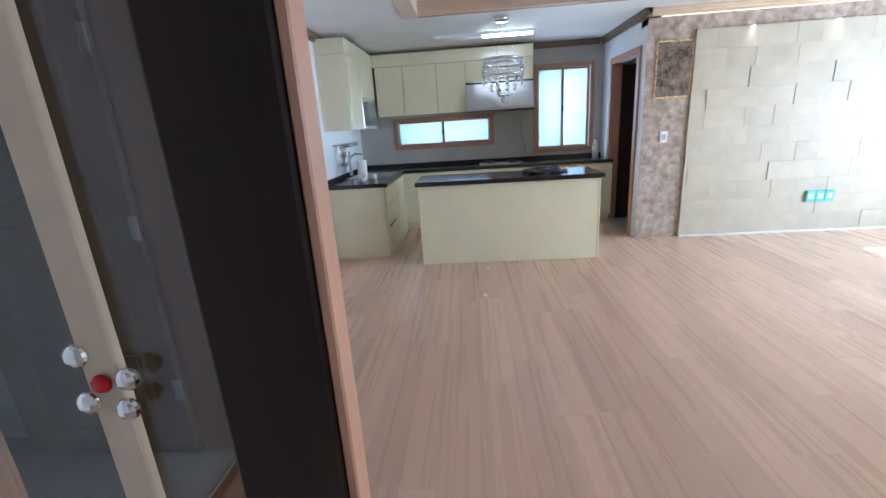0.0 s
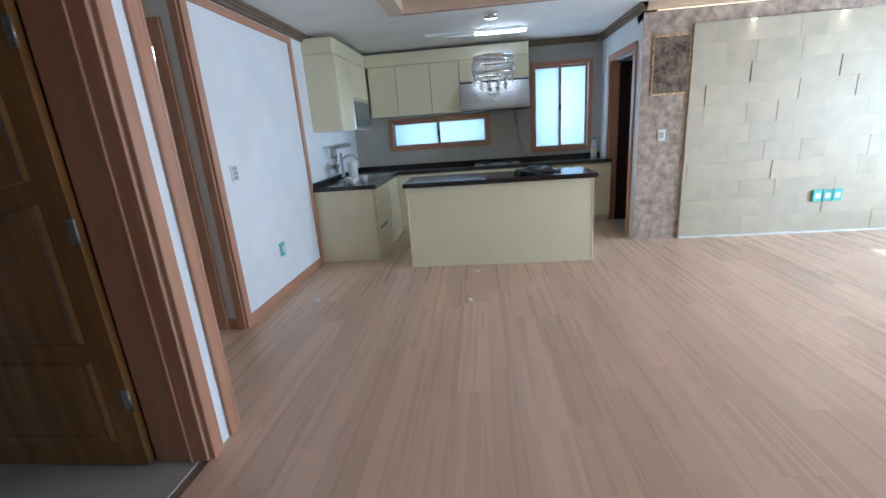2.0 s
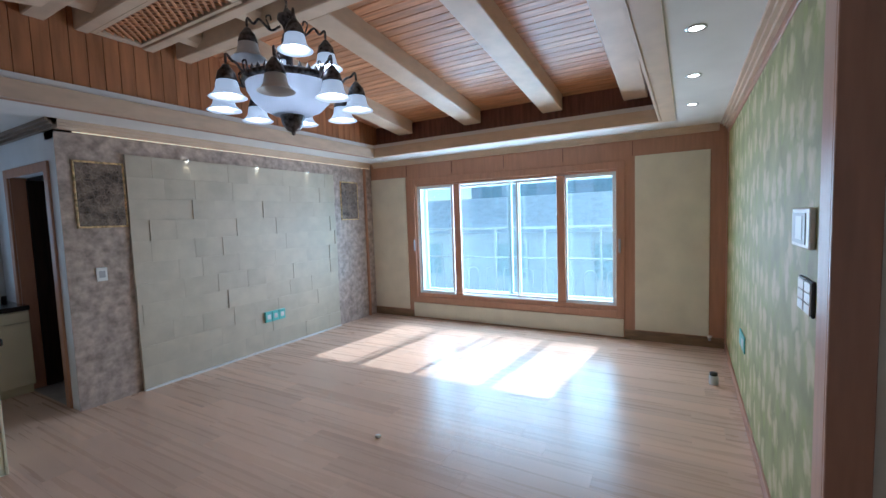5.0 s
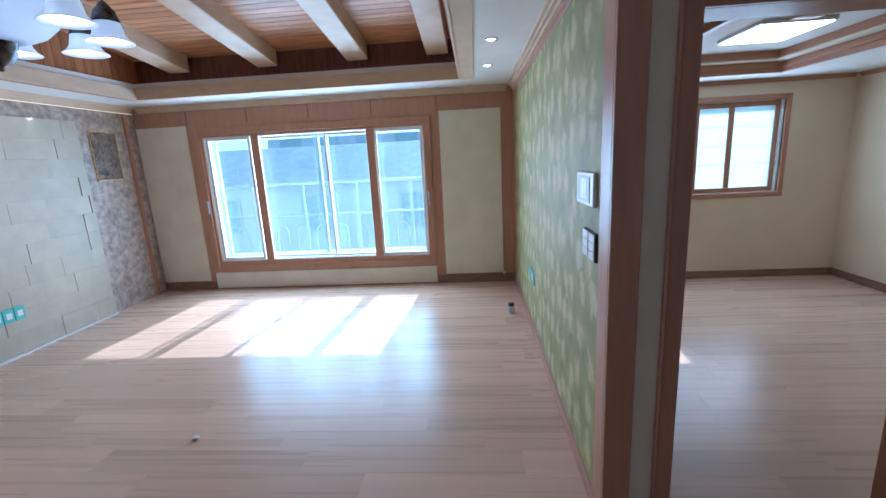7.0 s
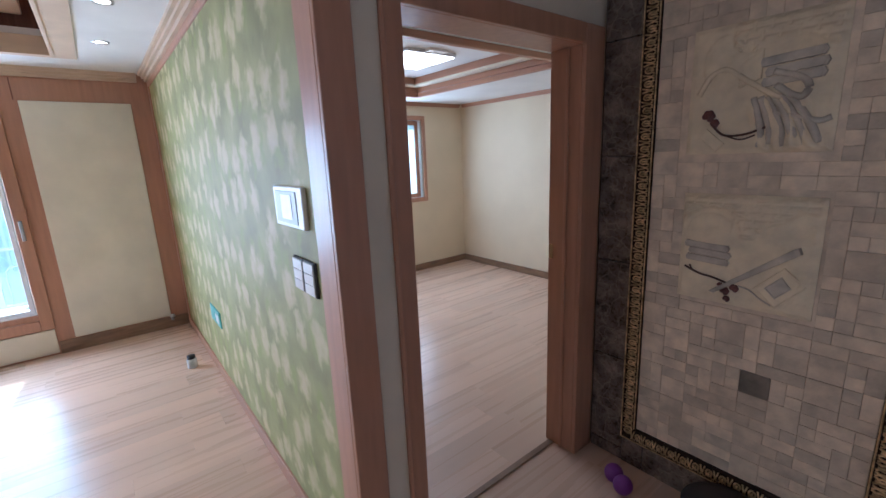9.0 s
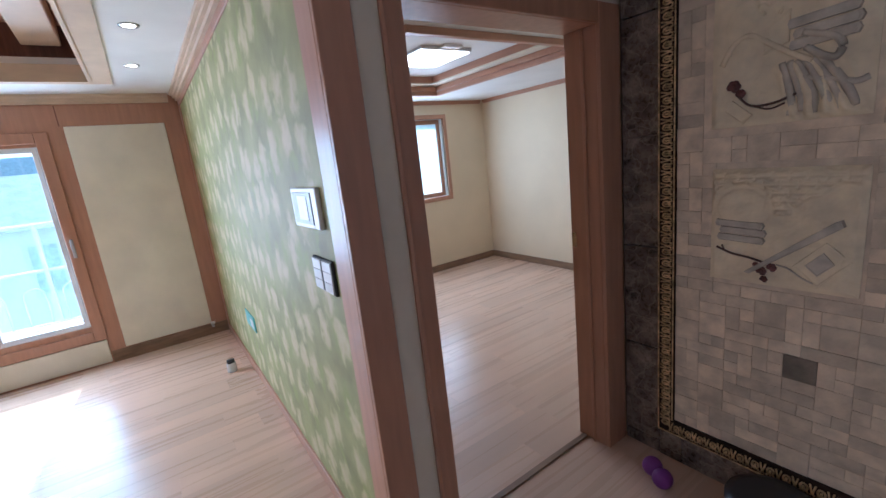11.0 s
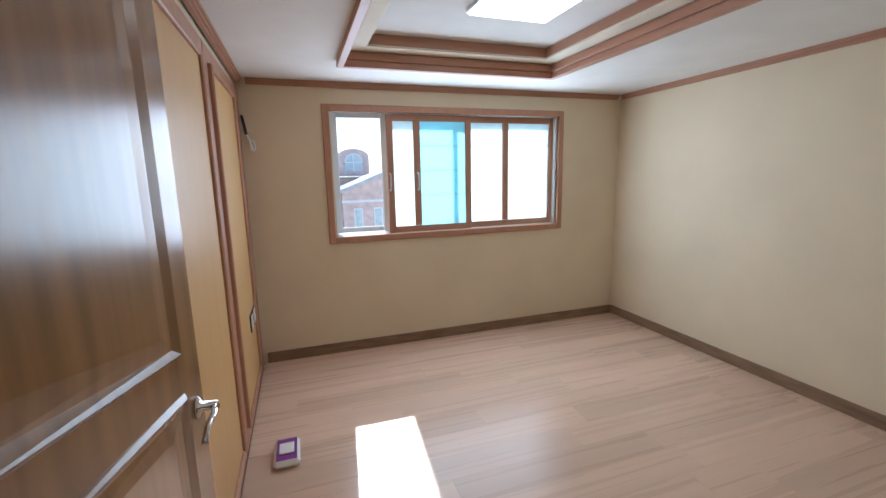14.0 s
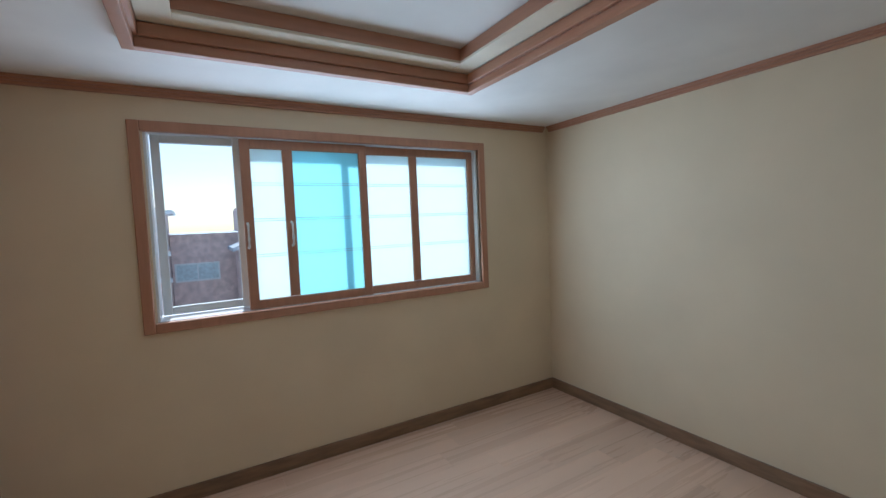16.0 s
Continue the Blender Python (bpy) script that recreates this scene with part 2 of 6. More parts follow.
M["black"] = mat("black_plastic", (0.02, 0.02, 0.022), 0.4, vary=0.1)
M["white_plastic"] = mat("white_plastic", (0.80, 0.80, 0.78), 0.35, vary=0.02)
M["grey_plastic"] = mat("grey_plastic", (0.42, 0.43, 0.45), 0.4, vary=0.05)
M["teal"] = mat("teal_film_plate", (0.16, 0.55, 0.52), 0.3, vary=0.05)
M["marble"] = emperador("brown_marble", (0.19, 0.145, 0.115), (0.46, 0.37, 0.29))
M["marble_light"] = mat("light_brown_marble", (0.46, 0.37, 0.31), 0.3, vary=0.22, scale=16, bump=0.05, detail=8)
M["travertine"] = mat("cream_stone_tile", (0.52, 0.46, 0.345), 0.5, vary=0.06, scale=5, by_object=0.05, bump=0.25, bump_scale=50)
M["mosaic"] = mat("beige_split_stone", (0.78, 0.645, 0.48), 0.7, vary=0.12, scale=14, by_object=0.22, bump=0.5, bump_scale=70)
M["mosaic_dark"] = mat("dark_split_stone", (0.24, 0.20, 0.15), 0.7, vary=0.2, scale=14, bump=0.5, bump_scale=70)
M["relief"] = mat("carved_stone_relief", (0.86, 0.74, 0.52), 0.6, vary=0.08, scale=12, bump=0.5, bump_scale=30)
M["relief_grey"] = mat("carved_grey_stone", (0.62, 0.55, 0.44), 0.55, vary=0.2, scale=12, bump=0.4, bump_scale=40)
M["relief_red"] = mat("carved_dark_red_stone", (0.17, 0.055, 0.045), 0.4, vary=0.3, scale=30)
M["relief_dark"] = mat("carved_dark_stone", (0.10, 0.05, 0.035), 0.5, vary=0.2, scale=12)
M["grout"] = mat("grey_mortar", (0.28, 0.22, 0.17), 0.9, vary=0.15, scale=30)
M["gold"] = mat("antique_gold", (0.80, 0.58, 0.30), 0.42, 0.65, vary=0.3, scale=30)
M["bronze"] = mat("antique_bronze", (0.16, 0.15, 0.15), 0.4, 0.9, vary=0.4, scale=40)
M["floral"] = floral("green_floral_wallpaper")
M["pane"] = clear_pane("window_glass", (0.96, 1.0, 1.0))
M["pane_blue"] = clear_pane("blue_tinted_glass", (0.84, 0.96, 1.0))
M["frost"] = frosted("frosted_glass", (0.86, 0.99, 1.0))
M["frost_kitchen"] = frosted("frosted_kitchen_glass", (0.47, 0.535, 0.565))
M["frost_teal"] = frosted("teal_frosted_glass", (0.60, 0.94, 1.0))
M["door_glass"] = clear_pane("smoky_door_glass", (0.62, 0.62, 0.58), 0.08)
M["alu"] = mat("white_pvc_sash", (0.78, 0.80, 0.80), 0.35, vary=0.02)
M["crystal"] = glass("crystal", (1, 1, 1), 0.0, 1.5)
M["cab_glass"] = mat("grey_cabinet_glass", (0.13, 0.15, 0.15), 0.1, vary=0.03)
M["shade"] = glow("lit_frosted_shade", (0.72, 0.85, 1.0), 0.42)
M["shade_off"] = mat("frosted_shade", (0.72, 0.72, 0.72), 0.4, vary=0.03)
M["bowl"] = frosted("frosted_bowl", (0.62, 0.66, 0.74), 0.04)
M["bulb"] = glow("bulb", (0.92, 0.96, 1.0), 34)
M["tube"] = glow("fluorescent_tube", (0.95, 0.98, 1.0), 8)
M["panel_light"] = glow("ceiling_panel_diffuser", (1.0, 0.97, 0.90), 3.9)
M["down"] = glow("downlight_lamp", (1.0, 0.94, 0.82), 12)
# Gold line on the crown: its soft glow is put into the material as emission.
M["gold_line"] = glow("glowing_gold_line", (1.0, 0.70, 0.34), 1.1)
M["red"] = mat("red_gem", (0.55, 0.01, 0.015), 0.2)
M["purple"] = mat("purple_rubber", (0.20, 0.035, 0.26), 0.45, vary=0.1)
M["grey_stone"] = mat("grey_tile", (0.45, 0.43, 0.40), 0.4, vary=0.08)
M["white_wall_out"] = mat("white_render", (0.86, 0.87, 0.88), 0.8, vary=0.03, scale=1)
M["pink_brick"] = mat("pink_brick_wall", (0.78, 0.60, 0.55), 0.8, vary=0.12, scale=3)
M["roof"] = mat("grey_roof", (0.58, 0.60, 0.63), 0.7, vary=0.08, scale=3)
M["dark_glass"] = mat("pale_window_glass", (0.62, 0.73, 0.75), 0.45, vary=0.1)
M["asphalt"] = mat("concrete_street", (0.55, 0.55, 0.54), 0.9, vary=0.2, scale=2)
M["paper"] = mat("white_paper", (0.82, 0.82, 0.80), 0.8, vary=0.03)
M["bottle"] = mat("clear_bottle", (0.65, 0.68, 0.68), 0.15, vary=0.05)
M["green"] = mat("green_cap", (0.10, 0.30, 0.12), 0.4)


# ---- mesh helpers ----
def box(bm, x0, y0, z0, x1, y1, z1, bevel=0.0, seg=1):
    lo, hi = [min(a, b) for a, b in ((x0, x1), (y0, y1), (z0, z1))], [max(a, b) for a, b in ((x0, x1), (y0, y1), (z0, z1))]
    v = [bm.verts.new((x, y, z)) for x in (lo[0], hi[0]) for y in (lo[1], hi[1]) for z in (lo[2], hi[2])]
    f = [bm.faces.new([v[i] for i in q]) for q in ((0, 1, 3, 2), (4, 6, 7, 5), (0, 4, 5, 1), (2, 3, 7, 6), (0, 2, 6, 4), (1, 5, 7, 3))]
    if bevel:
        edges = {e for face in f for e in face.edges}
        bmesh.ops.bevel(bm, geom=list(edges), offset=bevel, segments=seg, affect="EDGES", profile=0.6)
    return bm


def boxes(*args, bevel=0.0):
    bm = bmesh.new()
    for a in args:
        box(bm, *a, bevel=bevel)
    return bm


def lathe(bm, profile, at=(0, 0, 0), steps=20, m=None):
    """Turn (radius, height) pairs round an upright axis at the given place."""
    rings = []
    for r, z in profile:
        if r < 1e-5:
            rings.append([bm.verts.new((at[0], at[1], at[2] + z))])
        else:
            rings.append([bm.verts.new((at[0] + r * math.cos(2 * math.pi * i / steps), at[1] + r * math.sin(2 * math.pi * i / steps), at[2] + z)) for i in range(steps)])
    made = [v for ring in rings for v in ring]
    for a, b in zip(rings, rings[1:]):
        for i in range(steps):
            j = (i + 1) % steps
            q = ([a[0]] if len(a) == 1 else [a[i], a[j]]) + ([b[0]] if len(b) == 1 else [b[j], b[i]])
            if len(q) > 2:
                f = bm.faces.new(q)
                f.smooth = True
    if m is not None:
        bmesh.ops.transform(bm, matrix=m, verts=made)
    return bm


def tube(bm, points, r, steps=8):
    """A round bar along a line of points."""
    pts = [Vector(p) for p in points]
    rings = []
    for i, p in enumerate(pts):
        d = (pts[min(i + 1, len(pts) - 1)] - pts[max(i - 1, 0)]).normalized()
        q = d.to_track_quat("Z", "Y")
        rings.append([bm.verts.new(p + q @ Vector((r * math.cos(2 * math.pi * k / steps), r * math.sin(2 * math.pi * k / steps), 0))) for k in range(steps)])
    for a, b in zip(rings, rings[1:]):
        for k in range(steps):
            f = bm.faces.new((a[k], a[(k + 1) % steps], b[(k + 1) % steps], b[k]))
            f.smooth = True
    bm.faces.new(rings[0][::-1])
    bm.faces.new(rings[-1])
    return bm


def extrude_profile(bm, pts, axis, a, b):
    """Sweep a closed outline, given in the two other axes, from a to b along an axis (0, 1 or 2)."""
    def place(p, s):
        return {0: (s, p[0], p[1]), 1: (p[0], s, p[1]), 2: (p[0], p[1], s)}[axis]
    va, vb = [bm.verts.new(place(p, a)) for p in pts], [bm.verts.new(place(p, b)) for p in pts]
    n = len(pts)
    for i in range(n):
        bm.faces.new((va[i], va[(i + 1) % n], vb[(i + 1) % n], vb[i]))
    bm.faces.new(va[::-1])
    bm.faces.new(vb)
    bmesh.ops.recalc_face_normals(bm, faces=bm.faces)
    return bm


def mesh_of(name, bm, material):
    me = bpy.data.meshes.new(name)
    bmesh.ops.recalc_face_normals(bm, faces=bm.faces)
    bm.to_mesh(me)
    bm.free()
    me.materials.append(M[material])
    return me


def part(name, bm, material, parent, label=""):
    ob = new(name, mesh_of(name, bm, material))
    ob.parent = parent
    if parent.parent is None:
        ob.matrix_parent_inverse = parent.matrix_basis.inverted()
    return tagged(ob, label)


def thing(name, label, category, group="", at=(0, 0, 0), kind=""):
    ob = new(name)
    ob.location = at
    ob.empty_display_size = 0.05
    bpy.context.view_layer.update()
    return tagged(ob, label, category, group, kind)


def solid(name, bm, material, label, category, kind="structure", group=""):
    return tagged(new(name, mesh_of(name, bm, material)), label, category, group, kind)

# ---- structure ----
CEIL, BED_CEIL = 2.445, 2.305
XW, XB = 6.09, 5.97                    # inner faces of the two window walls
YTV, YK, YG, YS, YBR = 4.85, 6.376, 0.005, -1.385, -3.765
XL, XK = -1.47, 2.09                   # left wall, kitchen's right wall
XD0, XD1 = 2.29, 2.44                  # bedroom door wall

floor = solid("floor", boxes((-3.4, -2.0, -0.2, 6.4, 6.7, -0.006)), "subfloor", "oak-look laminate plank floor with soft sheen", "floor")
bed_floor = solid("floor_bedroom", boxes((2.42, -4.0, -0.198, 6.2, -0.15, -0.0055)), "subfloor", "pale oak laminate plank floor of the bedroom", "floor")

# window wall of the living room: opening y 1.13..3.97, z 0.40..2.03
solid("wall_window", boxes((XW, -0.2, 0, XW + 0.28, 1.12, 2.75), (XW, 3.98, 0, XW + 0.28, 5.1, 2.75), (XW, 1.12, 0, XW + 0.28, 3.98, 0.39), (XW, 1.12, 2.03, XW + 0.28, 3.98, 2.75)),
      "trim", "window wall faced with reddish-brown wood boards", "wall")
solid("wall_tv", boxes((XK + 0.12, YTV, 0, XW, YTV + 0.2, 2.6), (XK, YTV, 2.30, XK + 0.12, YTV + 0.2, 2.6)), "marble_light", "light brown marble-clad television wall", "wall")
solid("wall_kitchen_back", boxes((-1.7, YK, 0, -0.87, YK + 0.25, 2.6), (-0.87, YK, 0, 0.46, YK + 0.25, 1.16), (-0.87, YK, 1.51, 0.46, YK + 0.25, 2.6), (0.46, YK, 0, 1.17, YK + 0.25, 2.6),
      (1.17, YK, 0, 1.91, YK + 0.25, 1.0), (1.17, YK, 2.11, 1.91, YK + 0.25, 2.6), (1.91, YK, 0, 2.3, YK + 0.25, 2.6)), "kitchen_tile", "grey-beige tiled kitchen back wall", "wall")
solid("wall_kitchen_side", boxes((XK, 4.85, 0, XK + 0.12, 5.08, 2.6), (XK, 5.95, 0, XK + 0.12, YK, 2.6), (XK, 5.08, 2.06, XK + 0.12, 5.95, 2.6)), "plaster", "white kitchen side wall with a doorway", "wall")
solid("wall_left", boxes((XL - 0.2, 2.8, 0, XL, YK + 0.2, 2.6)), "plaster", "white papered wall beside the kitchen", "wall")
solid("wall_corridor", boxes((-2.5, 2.8, 2.13, XL - 0.2, 2.95, 2.6), (-3.4, 2.8, 0, -2.5, 2.95, 2.6)), "cream_paper", "cream papered corridor wall with a doorway", "wall")
solid("wall_corridor_end", boxes((-3.4, 1.5, 0, -3.25, 2.8, 2.6)), "cream_paper", "cream papered end wall of the corridor", "wall")
solid("wall_far_room", boxes((-3.4, 4.6, 0, XL - 0.2, 4.75, 2.6), (-3.4, 2.95, 0, -3.25, 4.6, 2.6)), "plaster", "pale walls of the small room off the corridor", "wall")
solid("wall_entry_left", boxes((-1.13, -1.8, 0, -0.9, 0.55, 2.6), (-1.13, 1.45, 0, -0.9, 1.66, 2.6), (-1.13, 0.55, 2.1, -0.9, 1.45, 2.6)), "plaster", "white papered wall with an open doorway", "wall")
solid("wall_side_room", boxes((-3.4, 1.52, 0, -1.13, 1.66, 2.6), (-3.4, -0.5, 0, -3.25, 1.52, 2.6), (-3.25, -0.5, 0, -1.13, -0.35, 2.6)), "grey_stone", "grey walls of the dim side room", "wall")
solid("wall_entry_back", boxes((-0.9, -1.85, 0, 0.45, -1.7, 2.6), (0.3, -1.7, 0, 0.45, YS - 0.12, 2.6)), "plaster", "white papered entrance wall", "wall")
stone_wall = solid("wall_stone", boxes((0.45, YS - 0.17, 0, XD1, YS - 0.035, 2.6)), "grout", "feature wall of split beige stone framed in gold and brown marble", "wall")
solid("wall_green", boxes((XD0, -0.16, 0, XW, YG - 0.004, 2.6)), "cream_paper", "partition between living room and bedroom", "wall")
solid("wallpaper_green", boxes((2.415, YG - 0.004, 0.085, XW - 0.09, YG + 0.002, 2.33)), "floral", "green floral wallpaper with pale blooms", "wallpaper")
solid("wall_bed_door", boxes((XD0, -0.255, 0, XD1, -0.16, 2.6), (XD0, -1.25, 2.08, XD1, -0.255, 2.6), (XD0, YS - 0.035, 0, XD1, -1.25, 2.6), (XD0 + 0.05, YBR - 0.2, 0, XD1, YS - 0.17, 2.6)),
      "cream_paper", "cream wall with the bedroom doorway", "wall")
# bedroom window: opening y -3.03..-0.85, z 1.03..2.12
solid("wall_bed_window", boxes((XB, -0.86, 0, XB + 0.25, -0.15, 2.6), (XB, YBR - 0.2, 0, XB + 0.25, -3.03, 2.6), (XB, -3.03, 0, XB + 0.25, -0.86, 1.03), (XB, -3.03, 2.12, XB + 0.25, -0.86, 2.6)),
      "bed_paper", "beige papered bedroom window wall", "wall")
solid("wall_bed_right", boxes((XD0, YBR - 0.2, 0, XB, YBR, 2.6)), "bed_paper", "plain beige papered bedroom wall", "wall")
solid("wall_bed_left", boxes((XD1, -0.17, 0, XB, -0.1605, 2.6)), "bed_paper", "bedroom wall behind the veneer panels", "wall")

# flat ceiling round the open timber roof
TX0, TX1, TY0, TY1 = -0.28, 5.44, 0.615, 4.25
solid("ceiling", boxes((-3.5, -2.0, CEIL, TX0, 6.7, 2.6), (TX1, -0.19, CEIL, 6.4, 6.7, 2.6), (TX0, -0.19, CEIL, TX1, TY0, 2.6), (TX0, -2.0, CEIL, XD1, -0.19, 2.6), (TX0, TY1, CEIL, TX1, 6.7, 2.6)), "ceiling", "off-white papered ceiling", "ceiling")
# bedroom ceiling with a stepped tray
BX0, BX1, BY0, BY1 = 3.25, 5.26, -2.49, -0.91
solid("ceiling_bedroom", boxes((XD1, YBR, BED_CEIL, BX0, -0.19, 2.5), (BX1, YBR, BED_CEIL, XB, -0.19, 2.5), (BX0, YBR, BED_CEIL, BX1, BY0, 2.5), (BX0, BY1, BED_CEIL, BX1, -0.19, 2.5), (BX0, BY0, 2.44, BX1, BY1, 2.5)),
      "ceiling", "off-white bedroom ceiling with a stepped tray", "ceiling")


def ring(bm, x0, y0, x1, y1, z0, z1, w):
    """A flat rectangular frame, w wide inward, of four butted bars."""
    box(bm, x0, y0, z0, x1, y0 + w, z1, 0.003)
    box(bm, x0, y1 - w, z0, x1, y1, z1, 0.003)
    box(bm, x0, y0 + w, z0, x0 + w, y1 - w, z1, 0.003)
    box(bm, x1 - w, y0 + w, z0, x1, y1 - w, z1, 0.003)
    return bm


bm = ring(bmesh.new(), BX0 - 0.04, BY0 - 0.04, BX1 + 0.04, BY1 + 0.04, BED_CEIL - 0.042, BED_CEIL + 0.001, 0.045)
ring(bm, BX0, BY0, BX1, BY1, BED_CEIL + 0.001, 2.36, 0.02)
solid("trim_tray_lower", bm, "trim_h", "reddish wood edge of the ceiling tray", "trim")
solid("trim_tray_tread", ring(bmesh.new(), BX0 + 0.02, BY0 + 0.02, BX1 - 0.02, BY1 - 0.02, 2.36, 2.375, 0.12), "cream_paper", "pale shelf inside the ceiling tray", "trim")
solid("trim_tray_upper", ring(bmesh.new(), BX0 + 0.12, BY0 + 0.12, BX1 - 0.12, BY1 - 0.12, 2.375, 2.44, 0.018), "trim_h", "reddish wood upper edge of the ceiling tray", "trim")

# timber roof: two slopes either side of a flat ridge lane
RX0, RX1 = 1.78, 2.93
E_L, R_Z, E_R = 2.73, 3.17, 2.85       # underside of the boards: left eave, ridge, right eave
SOFFIT_L, SOFFIT_R, BEAM_Z = 2.56, 2.69, 3.0


def slope_boards(bm, x0, z0, x1, z1):
    n = int(abs(x1 - x0) / 0.088)
    for i in range(n):
        a, b = i / n, (i + 1) / n
        xa, xb = x0 + (x1 - x0) * a, x0 + (x1 - x0) * b
        za, zb = z0 + (z1 - z0) * a, z0 + (z1 - z0) * b
        g = 0.006 * (1 if x1 > x0 else -1)
        extrude_profile(bm, [(xa + g, za), (xb - g, zb), (xb - g, zb + 0.014), (xa + g, za + 0.014)], 1, TY0 - 0.1, TY1 + 0.12)


bm = bmesh.new()
for seg in ((TX0 - 0.12, E_L, RX0 + 0.1, R_Z), (TX1 + 0.12, E_R, RX1 - 0.1, R_Z)):
    slope_boards(bm, *seg)
solid("ceiling_boards", bm, "pine", "knotty pine board ceiling between the rafters", "ceiling")
bm = bmesh.new()
extrude_profile(bm, [(TX0 - 0.14, E_L + 0.03), (RX0, R_Z + 0.03), (RX1, R_Z + 0.03), (TX1 + 0.14, E_R + 0.03), (TX1 + 0.14, 3.4), (TX0 - 0.14, 3.4)], 1, TY0 - 0.14, TY1 + 0.14)
solid("ceiling_roof_deck", bm, "subfloor", "dark deck above the roof boards", "ceiling")
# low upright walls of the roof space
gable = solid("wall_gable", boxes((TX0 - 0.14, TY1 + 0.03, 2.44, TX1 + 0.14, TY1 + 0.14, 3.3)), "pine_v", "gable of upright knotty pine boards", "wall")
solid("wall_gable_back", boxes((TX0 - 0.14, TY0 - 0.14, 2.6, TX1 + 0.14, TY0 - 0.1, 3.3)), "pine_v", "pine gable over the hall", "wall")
solid("wall_eave", boxes((TX1 + 0.1, TY0 - 0.1, 2.53, TX1 + 0.14, TY1 + 0.03, 2.95), (TX0 - 0.14, TY0 - 0.1, 2.53, TX0 - 0.1, TY1 + 0.03, 2.95)), "eave", "dark red-brown eave boards", "wall")
solid("trim_roof_opening", boxes((TX0, TY0, CEIL - 0.02, TX0 + 0.02, TY1, 2.535), (TX1 - 0.02, TY0, CEIL - 0.02, TX1, TY1, 2.535), (TX0 + 0.02, TY1 - 0.02, CEIL - 0.02, TX1 - 0.02, TY1, 2.535), (TX0 + 0.02, TY0, CEIL - 0.02, TX1 - 0.02, TY0 + 0.02, 2.535),
      (TX0 - 0.1, TY0 - 0.1, 2.535, TX0 + 0.02, TY1 + 0.03, 2.55), (TX1 - 0.02, TY0 - 0.1, 2.535, TX1 + 0.1, TY1 + 0.03, 2.55), (TX0 + 0.02, TY1 - 0.02, 2.535, TX1 - 0.02, TY1 + 0.03, 2.55), (TX0 + 0.02, TY0 - 0.1, 2.535, TX1 - 0.02, TY0 + 0.02, 2.55),
      (TX0 - 0.13, TY0 - 0.13, CEIL - 0.012, TX0, TY1 + 0.1, CEIL + 0.003), (TX1, TY0 - 0.13, CEIL - 0.012, TX1 + 0.1, TY1 + 0.1, CEIL + 0.003), (TX0, TY0 - 0.13, CEIL - 0.012, TX1, TY0, CEIL + 0.003), (TX0, TY1, CEIL - 0.012, TX1, TY1 + 0.05, CEIL + 0.003)),
      "beam", "cream painted border of the open roof", "trim")
i = 0
while TX0 - 0.1 + i * 0.105 < TX1 + 0.1:
    x = TX0 - 0.1 + i * 0.105
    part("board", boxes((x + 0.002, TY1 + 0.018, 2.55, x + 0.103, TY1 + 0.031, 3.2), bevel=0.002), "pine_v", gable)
    i += 1


def rafter(y, left):
    bm = bmesh.new()
    x0, z0, x1, z1, top0, top1 = (TX0 - 0.05, SOFFIT_L, RX0, BEAM_Z - 0.06, E_L + 0.02, R_Z) if left else (TX1 + 0.05, SOFFIT_R, RX1, BEAM_Z + 0.01, E_R + 0.02, R_Z)
    extrude_profile(bm, [(x0, z0), (x1, z1), (x1, top1), (x0, top0)], 1, y - 0.115, y + 0.115)
    bmesh.ops.bevel(bm, geom=bm.edges[:], offset=0.008, segments=1, affect="EDGES")
    solid("rafter", bm, "beam", "cream painted ceiling rafter", "beam", kind="", group="rafters of the open roof")


for y in (3.72, 2.71, 1.71, 0.85):
    rafter(y, False)
for y in (3.78, 2.86, 1.9, 0.95):
    rafter(y, True)
for x0, x1 in ((1.78, 1.91), (2.07, 2.16), (2.52, 2.61), (2.79, 2.92)):
    solid("ridge_beam", boxes((x0, TY0 - 0.1, BEAM_Z, x1, TY1 + 0.02, 3.22), bevel=0.008), "beam", "cream painted beam along the ridge", "beam", kind="", group="ridge beams")
# shaped brackets between paired ridge beams
for x0, x1 in ((1.912, 2.068), (2.612, 2.788)):
    for y in (3.95, 3.2, 1.6, 0.95):
        bm = extrude_profile(bmesh.new(), [(y - 0.11, 3.17), (y - 0.09, 3.09), (y - 0.05, 3.05), (y, 3.03), (y + 0.05, 3.05), (y + 0.09, 3.09), (y + 0.11, 3.17)], 0, x0, x1)
        solid("bracket", bm, "beam", "cream curved wooden bracket between ridge beams", "bracket", kind="", group="ridge brackets")
